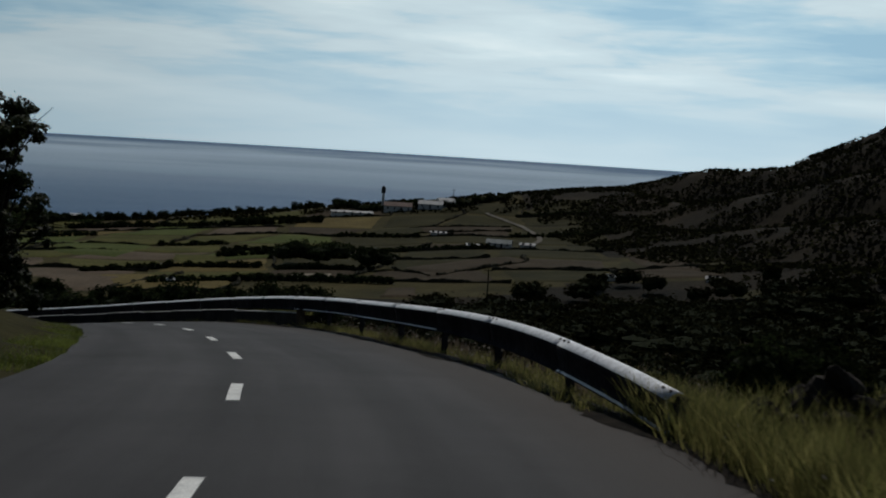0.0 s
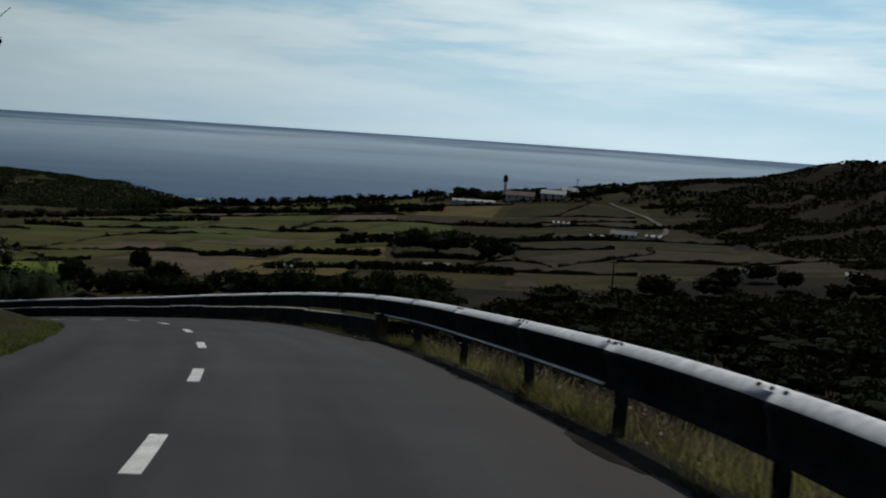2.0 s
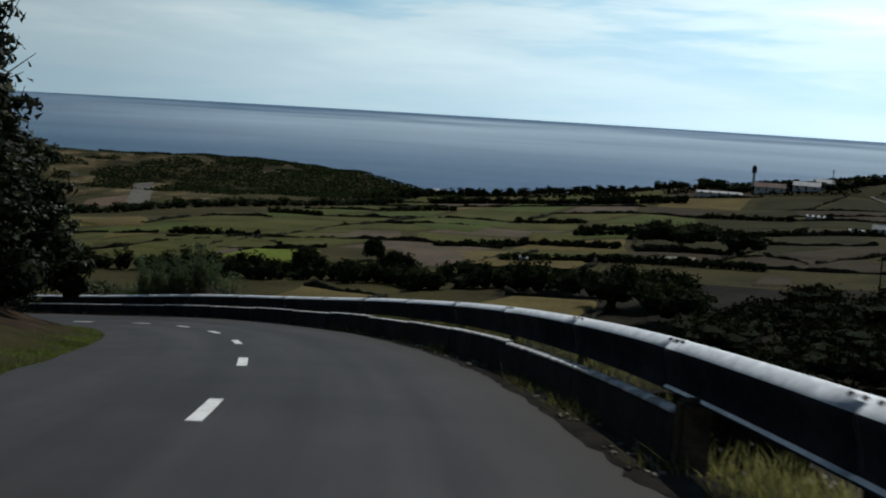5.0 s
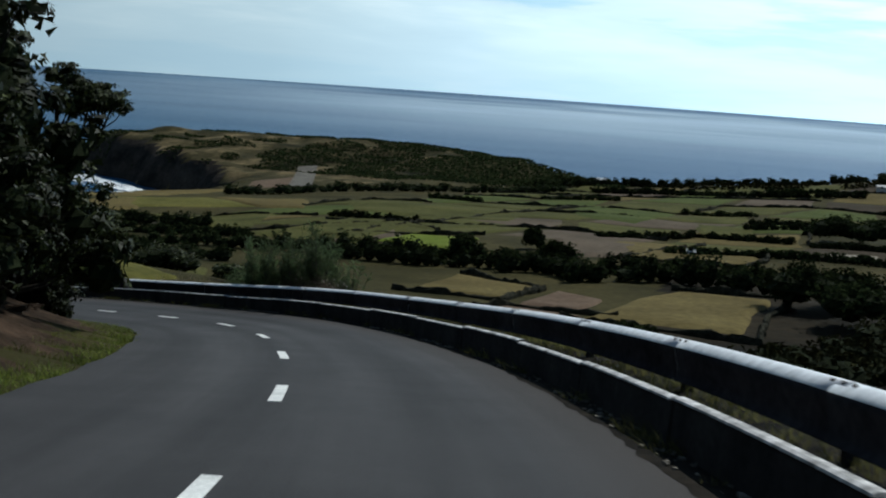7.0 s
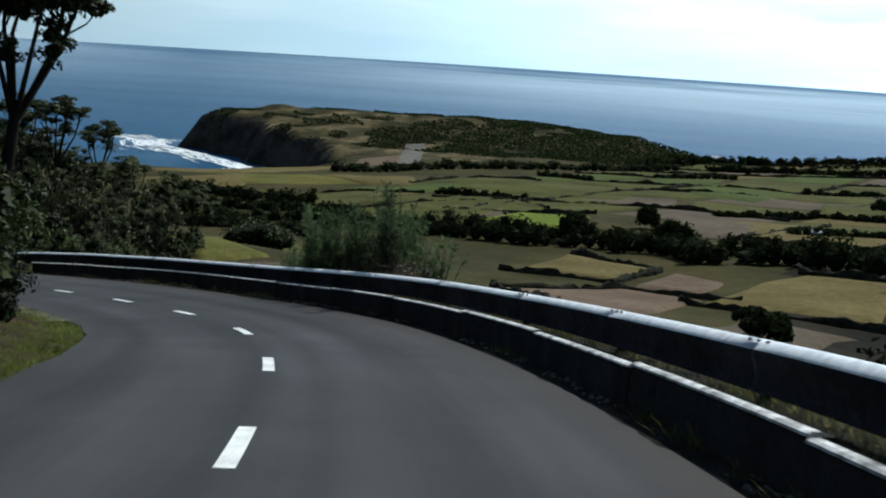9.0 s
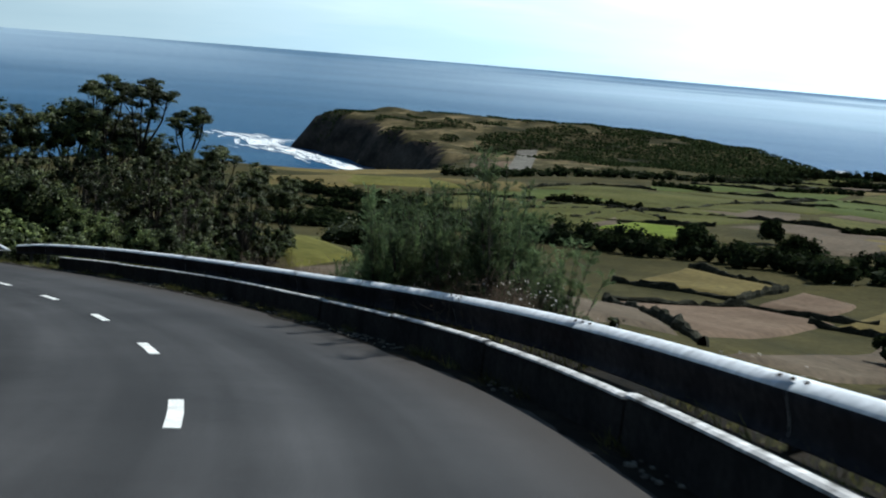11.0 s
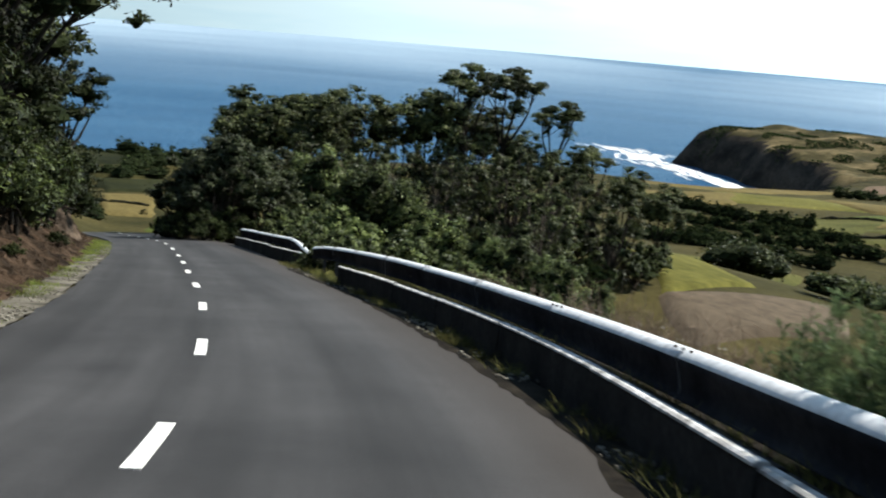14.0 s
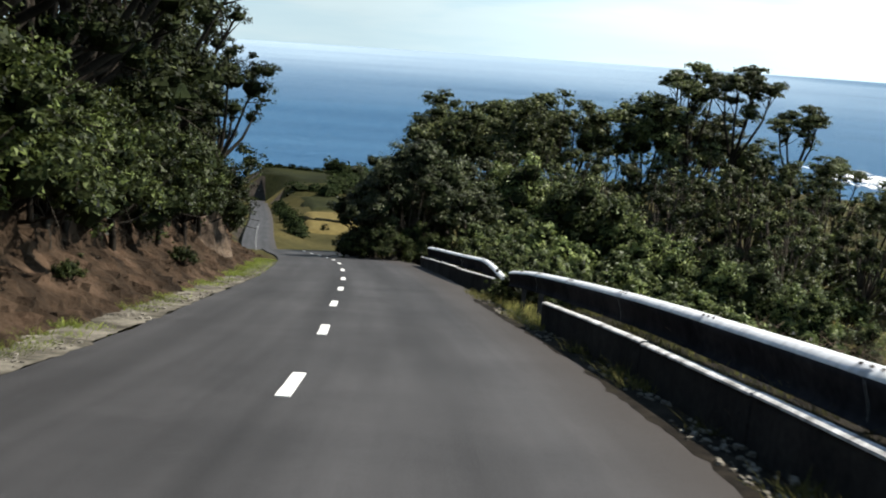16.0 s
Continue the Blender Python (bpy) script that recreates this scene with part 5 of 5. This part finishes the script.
def field_wall(points, seed, h=0.8, w=0.5):
    """A low stone wall, slumped and overgrown with bramble in places."""
    rng = np.random.RandomState(seed)
    pts = np.array(points, float)
    seg = np.r_[0, np.cumsum(np.linalg.norm(np.diff(pts, axis=0), axis=1))]
    n = max(6, int(seg[-1] / 1.3))
    s = np.linspace(0, seg[-1], n)
    x, y = np.interp(s, seg, pts[:, 0]), np.interp(s, seg, pts[:, 1])
    x, y = x + waves(x, y, 25, 41) * 1.3, y + waves(x, y, 25, 42) * 1.3
    dx, dy = np.gradient(x), np.gradient(y)
    k = np.hypot(dx, dy)
    x, y = x + rng.normal(0, 0.15, n), y + rng.normal(0, 0.15, n)
    z = land(x, y)
    swell = np.clip(0.75 + 0.55 * np.sin(s * 0.31 + seed) * np.sin(s * 0.13 + 2 * seed) + rng.normal(0, 0.22, n), 0.15, 1.7)
    rows = []
    for o, up in ((-w, -0.6), (-w * 0.75, 0.45 * h), (-w * 0.3, h), (w * 0.35, h * 0.95), (w * 0.8, 0.4 * h), (w, -0.6)):
        j = swell * (1 + rng.uniform(-0.25, 0.25, n))
        rows.append(np.column_stack([x - dy / k * o * (0.6 + 0.6 * j), y + dx / k * o * (0.6 + 0.6 * j), z + (0.3 + up * j if up > 0 else up)]))
    verts = np.stack(rows, 1).reshape(-1, 3)
    faces = [(i * 6 + j, i * 6 + j + 1, i * 6 + j + 7, i * 6 + j + 6) for i in range(n - 1) for j in range(5)]
    put("field_wall", mesh_of("field_wall", verts, faces, [STONE]), label="low dark dry-stone wall overgrown between the fields", category="wall", group="stone walls among the fields")


field("tan", (-102, 226), (-106, 258), (-81, 246), (-80, 222))
field("tan", (-64, 206), (-60, 257), (-40, 260), (-36, 208))
field("red", (-78, 219), (-78, 245), (-65, 236), (-65, 216))
field("bright", (-156, 314), (-154, 331), (-128, 328), (-122, 298))
field("tan", (-104, 318), (-100, 355), (-80, 373), (-84, 306))
field("meadow", (-94, 129), (-100, 142), (-80, 132), (-78, 117), 0.25)
field("meadow", (-334, 420), (-300, 443), (-246, 402), (-296, 377))
field("olive", (-280, 363), (-224, 385), (-197, 317), (-252, 337))
field("olive", (-195, 311), (-183, 341), (-153, 337), (-165, 290))
field("olive", (-204, 377), (-175, 402), (-140, 385), (-150, 340))
field("tan", (-88, 308), (-90, 354), (-55, 362), (-56, 308))
field("pale", (-71, 471), (-51, 474), (-47, 439), (-65, 436))
field("pale", (-35, 455), (-21, 465), (-22, 432), (-35, 431))
field("pale", (-45, 366), (-31, 368), (-31, 353), (-43, 350))
field("fallow", (-15, 395), (32, 432), (31, 408), (0, 366))
field("fallow", (-11, 582), (35, 592), (35, 570), (-8, 561))
field("brown", (-188, 336), (-162, 346), (-150, 322), (-158, 300))
field("olive", (-249, 451), (-153, 441), (-143, 392), (-204, 385))
field("fallow", (-13, 330), (-4, 332), (-4, 306), (-13, 305))
field("green", (-169, 514), (-114, 496), (-113, 424), (-138, 430))
field("brown", (-113, 336), (-91, 352), (-84, 307), (-99, 299), 0.7)
field("olive", (-102, 457), (-74, 435), (-71, 408), (-92, 418))
field("fallow", (71, 470), (92, 426), (84, 364), (68, 387))
field("moor", (78, 322), (113, 300), (106, 276), (73, 297), 0.2)
field("tan", (-345, 384), (-318, 420), (-284, 378), (-304, 350), 0.7)
field("olive", (-190, 322), (-192, 366), (-167, 372), (-150, 300), 0.7)
field("tan", (-372, 405), (-405, 540), (-352, 545), (-328, 425), 0.5)
field("red", (-88, 195), (-80, 218), (-62, 214), (-58, 152))
field("brown", (-57, 150), (-86, 193), (-77, 150), (-62, 128))
field("brown", (-53, 143), (-52, 200), (-36, 200), (-44, 150))
field("olive", (-195, 240), (-152, 238), (-90, 150), (-104, 146), 0.25)
field("tan", (-300, 442), (-250, 442), (-224, 392), (-250, 400), 0.7)
field("brown", (-80, 118), (-76, 134), (-66, 126), (-70, 112))
field("tan", (-368, 190), (-364, 206), (-310, 183), (-316, 170), 0.5)
field("heath", (-520, 200), (-500, 260), (-440, 250), (-425, 196), 0.7)
field("moor", (-424, 198), (-438, 238), (-404, 226), (-400, 199), 0.6)
field("heath", (-400, 199), (-404, 226), (-366, 210), (-370, 191), 0.6)
field("green", (-312, 183), (-318, 204), (-268, 184), (-276, 164), 0.5)
field("red", (-368, 560), (-346, 596), (-392, 676), (-414, 640))


def patchwork():
    """The lesser plots between the named ones, with walls along their sides."""
    r = random.Random(17)
    kinds = ["olive", "olive", "green", "olive", "brown", "olive", "green", "olive", "tan"]
    cols, rows = 9, 8
    def knot(i, j):
        q = random.Random(i * 97 + j * 31)
        return (-250 + i * 38 + j * 4 + q.uniform(-8, 8) + 0.06 * j * i, 330 + j * 42 + i * 1.5 + q.uniform(-8, 8))
    for i in range(cols):
        for j in range(rows):
            a, b, c, d = knot(i, j), knot(i + 1, j), knot(i + 1, j + 1), knot(i, j + 1)
            kind = r.choice(kinds)
            if a[0] > 58:
                continue
            # Plots east of here take darker copies that stand for cloud shade.
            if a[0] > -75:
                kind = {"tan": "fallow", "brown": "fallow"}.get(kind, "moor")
            field(kind, a, b, c, d, 0.22)
            if r.random() < 0.34:
                field_wall([a, b], i * 50 + j)
            if r.random() < 0.35:
                field_wall([a, d], i * 50 + j + 900)
            if r.random() < 0.30:
                hedge([a, b], 2.0, 1.7, i * 70 + j + 300, 0.8, 0.7)


patchwork()
for k, line in enumerate(([(-197, 314), (-183, 344), (-173, 362)], [(-195, 358), (-170, 368), (-149, 344)], [(-261, 352), (-236, 375), (-206, 370)], [(-104, 258), (-80, 244), (-82, 222), (-104, 226)],
                          [(-60, 258), (-38, 262), (-35, 206), (-64, 204)], [(-88, 196), (-76, 216), (-58, 214)], [(-55, 148), (-88, 196)], [(-88, 308), (-56, 306), (-54, 362)], [(0, 366), (31, 408), (33, 432)],
                          [(-84, 306), (-80, 373)], [(-344, 178), (-331, 190)], [(-15, 395), (-2, 364)], [(-8, 561), (36, 570)], [(-12, 583), (36, 593)])):
    field_wall(line, 500 + k)
hedge([(-227, 287), (-196, 280), (-171, 279)], 3.2, 2.8, 601)
hedge([(-170, 281), (-142, 285), (-112, 281), (-92, 290)], 4.2, 3.2, 602)
hedge([(-82, 258), (-65, 270), (-38, 264)], 5.0, 3.6, 603, 0.85, 1.3)
hedge([(-80, 262), (-92, 272), (-100, 268)], 4.0, 3.0, 604)
hedge([(-262, 326), (-222, 312), (-186, 301)], 2.6, 2.2, 605)
hedge([(-152, 278), (-118, 270), (-82, 277), (-46, 290)], 3.6, 3.0, 606)
hedge([(-108, 365), (-89, 404), (-59, 396)], 2.0, 1.8, 607)
hedge([(-79, 436), (-28, 443)], 2.2, 2.0, 608)
hedge([(-78, 328), (-46, 344), (-12, 339)], 2.0, 1.6, 609)
hedge([(-299, 356), (-261, 344), (-221, 330)], 4.0, 3.5, 610, 0.9)
hedge([(-240, 281), (-185, 255), (-158, 250)], 3.0, 3.0, 611)
hedge([(-330, 500), (-260, 560), (-205, 610)], 4.0, 5.0, 612, 1.2)
hedge([(-230, 640), (-180, 700), (-120, 735), (-70, 720)], 4.0, 4.0, 613, 1.2)
hedge([(-60, 700), (-40, 655), (10, 660), (40, 690)], 4.0, 4.0, 614, 1.2)
hedge([(-190, 620), (-120, 600), (-60, 610)], 3.0, 3.0, 615, 1.2)
hedge([(-490, 240), (-440, 262), (-380, 270)], 5.0, 5.0, 617, 1.2)
hedge([(-404, 194), (-364, 182), (-326, 171), (-300, 163)], 4.2, 3.0, 618, 0.6, 1.5)
hedge([(-398, 208), (-420, 222), (-440, 246)], 6.0, 5.0, 619, 0.8, 1.3)
hedge([(-484, 206), (-484, 222), (-470, 236), (-448, 236)], 2.0, 2.2, 620, 0.6, 1.4)
hedge([(-410, 204), (-408, 216), (-404, 232)], 4.5, 5.0, 621, 0.7, 1.4)


def bush_group(spots, seed, leaf, label, mat=LEAF_HEDGE, count=1500):
    for k, (x, y, r, h) in enumerate(spots):
        rng = random.Random(seed + k)
        cl = []
        for j in range(9):
            a, q = j * 2.4, r * 0.62 * math.sqrt((j + 0.2) / 9)
            px, py = x + q * math.cos(a), y + q * math.sin(a)
            cl.append((px, py, float(land(px, py)) + h * (0.62 - 0.3 * (q / r) ** 2) * rng.uniform(0.8, 1.15), r * 0.45, r * 0.45, h * 0.42))
        put("bush", crowned("bush", cl, 0.7, seed, leaf_cloud(cl, count, leaf, seed + k, 0.7, 10, 0.04), mat), label=label, category="bush", group="bushes on the slope")


bush_group([(-109, 312, 3.4, 5.0), (-34, 246, 9, 8), (-24, 232, 8, 7), (-28, 256, 8, 7), (-48, 405, 9, 8), (-36, 398, 9, 8), (-20, 388, 8, 7), (-114, 280, 4, 6), (-93, 284, 5, 5), (200, 787, 12, 12), (-45, 178, 4, 3.5)], 700, 0.8, "large dark rounded evergreen bush among the fields")

bush_group([(-96, 150, 4, 3), (-102, 156, 5, 3.5), (-90, 160, 4, 3), (-108, 163, 5, 4), (-84, 150, 3, 2.2), (-98, 168, 5, 3), (-116, 172, 5, 4), (-80, 140, 3, 2)], 740, 0.3, "grey-green bush on the rough slope below the thicket", LEAF_DARK, 1200)
bush_group([(*beside(s, 4.7, 0, 0)[:2], 1.4, 1.3) for s in (178, 182, 186, 190, 195, 200)], 770, 0.12, "low dark bush beside the crest of the road", LEAF_DEEP, 900)
bush_group([(4.5, 11.8, 0.75, 1.0), (5.6, 12.4, 0.8, 1.0)], 760, 0.08, "low dark shrub beside the end of the guardrail")


def dark_slope():
    r = random.Random(5)
    spots = []
    for j in range(10):
        for i in range(9):
            x, y = -24 + i * 13.0 + j * 2.5 + r.uniform(-4, 4), 156 + j * 12 + r.uniform(-5, 5) + i * 2
            spots.append((x, y, r.uniform(6.5, 10.0), r.uniform(3.5, 6.0)))
    for k in range(16):
        spots.append((22 + k * 6.5 + r.uniform(-4, 4), 318 - k * 0.8 + r.uniform(-16, 22), r.uniform(3.5, 6.5), r.uniform(3.0, 5.5)))
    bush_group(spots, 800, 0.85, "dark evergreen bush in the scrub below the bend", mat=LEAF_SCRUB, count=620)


dark_slope()


def scrub(name, cx, cy, rx, ry, n, size, seed, label, rule, mat=LEAF_SCRUB):
    rng = np.random.RandomState(seed)
    x, y = cx + rng.uniform(-rx, rx, n), cy + rng.uniform(-ry, ry, n)
    keep = (inland(x, y) > 12) & rule(x, y)
    x, y = x[keep], y[keep]
    p = np.column_stack([x, y, land(x, y) + rng.uniform(0.0, 1.0, len(x)) * size * 0.7])
    nrm = rng.normal(size=(len(x), 3)) * 0.7 + np.array([0, 0, 0.7])
    nrm /= np.linalg.norm(nrm, axis=1)[:, None]
    put(name, quads_mesh(name, leaf_quads(p, nrm, size, rng, 0.8), mat), label=label, category="scrub", kind="stuff")


scrub("headland_scrub", -430, 800, 240, 140, 70000, 1.7, 61, "dark low scrub covering the headland", lambda x, y: (waves(x, y, 70, 62) + waves(x, y, 30, 65) * 0.6 + step01(x, -500, -420) * 0.9 > 0.25) & (y > 690 - 0.25 * (x + 400)), LEAF_HEDGE)
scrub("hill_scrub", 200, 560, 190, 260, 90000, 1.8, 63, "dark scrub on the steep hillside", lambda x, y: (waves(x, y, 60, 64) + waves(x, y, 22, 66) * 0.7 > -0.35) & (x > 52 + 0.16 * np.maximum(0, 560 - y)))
scrub("coast_scrub", -100, 700, 150, 60, 10000, 1.8, 67, "low dark scrub along the cliff edge", lambda x, y: waves(x, y, 40, 68) > 0.1)

# ---- houses ----
WALL = two_tone("white_render", (0.42, 0.415, 0.40), (0.58, 0.57, 0.55), 0.4, 3.0, 0.85, 0.2, 0.02)
TILE = two_tone("weathered_roof_tile", (0.16, 0.12, 0.10), (0.26, 0.20, 0.17), 0.5, 4.0, 0.9, 0.3, 0.03)
SHEET = two_tone("grey_roof_sheet", (0.17, 0.19, 0.18), (0.27, 0.29, 0.28), 0.3, 3.0, 0.7, 0.2, 0.02)
DARK = two_tone("dark_opening", (0.02, 0.02, 0.022), (0.04, 0.04, 0.045), 0.5, 3.0, 0.4, 0.0)


def box(x0, x1, y0, y1, z0, z1):
    v = [(x0, y0, z0), (x1, y0, z0), (x1, y1, z0), (x0, y1, z0), (x0, y0, z1), (x1, y0, z1), (x1, y1, z1), (x0, y1, z1)]
    return v, [(0, 3, 2, 1), (4, 5, 6, 7), (0, 1, 5, 4), (1, 2, 6, 5), (2, 3, 7, 6), (3, 0, 4, 7)]


def house(x, y, turn, length, depth, eaves, ridge, roof, label, windows=3):
    base = put("house", None, label=label, category="house", group="houses below the hill")
    base.matrix_basis = pose(x, y, float(land(x, y)) + 0.1, 0, 0, turn)
    v, f = box(-length / 2, length / 2, -depth / 2, depth / 2, -1.5, eaves)
    v += [(-length / 2, 0, ridge - 0.1), (length / 2, 0, ridge - 0.1)]
    f += [(4, 7, 8), (5, 9, 6)]
    put("wall", mesh_of("wall", v, f, [WALL]), base)
    e, t = 0.35, 0.18
    rv = [(-length / 2 - e, -depth / 2 - e, eaves - 0.15), (length / 2 + e, -depth / 2 - e, eaves - 0.15), (length / 2 + e, 0, ridge), (-length / 2 - e, 0, ridge), (-length / 2 - e, depth / 2 + e, eaves - 0.15), (length / 2 + e, depth / 2 + e, eaves - 0.15)]
    rv += [(a, b, c + t) for a, b, c in rv]
    rf = [(0, 3, 2, 1), (3, 4, 5, 2), (6, 7, 8, 9), (9, 8, 11, 10), (0, 1, 7, 6), (1, 2, 8, 7), (2, 5, 11, 8), (5, 4, 10, 11), (4, 3, 9, 10), (3, 0, 6, 9)]
    put("roof", mesh_of("roof", rv, rf, [roof]), base)
    for k in range(windows):
        px = length * ((k + 0.5) / windows - 0.5)
        door = k == windows // 2
        v, f = box(px - 0.5, px + 0.5, -depth / 2 - 0.03, -depth / 2 + 0.1, 0.0 if door else 0.9, 2.0)
        put("door" if door else "window", mesh_of("opening", v, f, [DARK]), base)
    return base


house(-46, 640, 8, 22, 6, 1.6, 2.2, WALL, "long low white building with a pale roof near the cliff", 5)
house(-22, 652, 4, 15, 8, 2.6, 4.4, TILE, "white house with a weathered tiled roof near the cliff", 4)
house(-4, 655, -6, 13, 8, 2.4, 4.0, WALL, "white house with a pale roof on the rise", 3)
house(4, 662, 20, 9, 7, 3.0, 4.6, WALL, "small white outbuilding with a pale roof", 2)
house(26, 487, -10, 10, 6, 1.7, 3.0, SHEET, "low building with a grey sheet roof", 4)
house(15, 480, -10, 5, 4, 1.2, 1.7, WALL, "small white shed with a pale roof", 2)
house(38, 492, -14, 6, 4, 1.2, 1.7, WALL, "small white store with a pale roof", 2)
house(53, 347, -10, 4, 3.0, 1.0, 1.7, SHEET, "small house with a grey sheet roof in scrub", 2)
house(80, 338, -14, 4.0, 2.5, 0.8, 1.3, WALL, "small white house at the foot of the hill", 2)
house(1, 551, -4, 7, 4, 1.0, 1.5, WALL, "low white farm shed in the pasture", 3)
house(-73, 330, 10, 1.8, 1.5, 1.0, 1.4, WALL, "tiny white farm hut in the field", 1)
house(-212, 700, 10, 6, 5, 2.4, 3.4, WALL, "small white house on the cliff edge", 1)


def tower(x, y):
    base = put("tower", None, label="slim pale tower with a dark lantern on top", category="tower")
    base.matrix_basis = pose(x, y, float(land(x, y)), 0, 0, 0)
    put("shaft", tubes_mesh("shaft", [tube([(0, 0, -1), (0, 0, 5), (0, 0, 8.2)], 0.9, 0.6, 12)], WALL), base)
    put("lantern", tubes_mesh("lantern", [tube([(0, 0, 8.2), (0, 0, 8.3), (0, 0, 10.8), (0, 0, 11.4)], 1.3, 1.15, 12), tube([(0, 0, 11.3), (0, 0, 12.4)], 1.15, 0.1, 12)], DARK), base)


tower(-31, 668)


def mast(x, y, h, label):
    base = put("mast", None, label=label, category="mast")
    base.matrix_basis = pose(x, y, float(land(x, y)), 0, 0, 0)
    put("pole", tubes_mesh("pole", [tube([(0, 0, -1), (0, 0, h)], 0.22, 0.14, 8)], STONE), base)
    put("crossarm", tubes_mesh("crossarm", [tube([(-1.1, 0, h - 0.6), (1.1, 0, h - 0.6)], 0.1, 0.1, 6)], STONE), base)


mast(8, 652, 11.0, "tall dark mast beside the white buildings")
mast(14, 300, 9.0, "dark wooden utility pole in the fields")

PATH = two_tone("pale_track_gravel", (0.09, 0.082, 0.068), (0.16, 0.148, 0.125), 0.2, 1.5, 0.95, 0.3, 0.05)


def track(points, width, label, mat=PATH, lift=0.6):
    pts = smooth_line(np.array([(a, b, 0.0) for a, b in points]), 3.0)
    d = np.gradient(pts[:, :2], axis=0)
    d /= np.linalg.norm(d, axis=1)[:, None]
    left, right = pts[:, :2] + np.column_stack([-d[:, 1], d[:, 0]]) * width / 2, pts[:, :2] - np.column_stack([-d[:, 1], d[:, 0]]) * width / 2
    v = np.concatenate([np.column_stack([left, land(left[:, 0], left[:, 1]) + lift]), np.column_stack([right, land(right[:, 0], right[:, 1]) + lift])])
    n = len(pts)
    put("track", mesh_of("track", v, [(i, i + n, i + n + 1, i + 1) for i in range(n - 1)], [mat], True), label=label, category="track", kind="structure")


track([(38, 492), (46, 530), (46, 560), (40, 600), (26, 640)], 2.4, "pale farm track curving up the hill")
track([(-352, 596), (-372, 632), (-398, 678), (-422, 720)], 13.0, "pale concrete ramp on the headland slope")

# ---- surf ----
FOAM = two_tone("surf_foam", (0.62, 0.66, 0.68), (0.88, 0.90, 0.90), 0.05, 0.4, 0.9, 0.4, 0.3)


def make_surf():
    rng = np.random.RandomState(91)
    verts, faces = [], []
    def blob(x, y, lx, ly, turn):
        n = 9
        i0 = len(verts)
        for k in range(n):
            a = 2 * math.pi * k / n
            r = rng.uniform(0.6, 1.15)
            px, py = lx * r * math.cos(a), ly * r * math.sin(a)
            verts.append((x + px * math.cos(turn) - py * math.sin(turn), y + px * math.sin(turn) + py * math.cos(turn), SEA + 0.25 + 0.02 * (i0 / n)/ 50))
        faces.append(tuple(range(i0, i0 + n)))
    shore = [(-720, 800), (-690, 772), (-625, 748), (-560, 718), (-500, 680), (-445, 632)]
    for k in range(460):
        u = rng.uniform(0, len(shore) - 1)
        i = min(int(u), len(shore) - 2)
        f = u - i
        ax, ay = shore[i]
        bx, by = shore[i + 1]
        turn = math.atan2(by - ay, bx - ax)
        out = abs(rng.normal(0, 11)) * (1.6 if u < 1.4 else 1.0)
        x, y = ax + (bx - ax) * f - abs(math.sin(turn)) * 0 - out * 0.35, ay + (by - ay) * f - out
        blob(x, y, rng.uniform(4, 16), rng.uniform(0.4, 1.7), turn + rng.normal(0, 0.15))
    for k in range(60):
        blob(-735 + rng.normal(0, 26), 792 + rng.normal(0, 12), rng.uniform(5, 16), rng.uniform(0.6, 1.6), rng.normal(-0.25, 0.15))
    put("surf", mesh_of("surf", verts, faces, [FOAM]), label="white surf breaking along the headland", category="surf", kind="stuff")


make_surf()
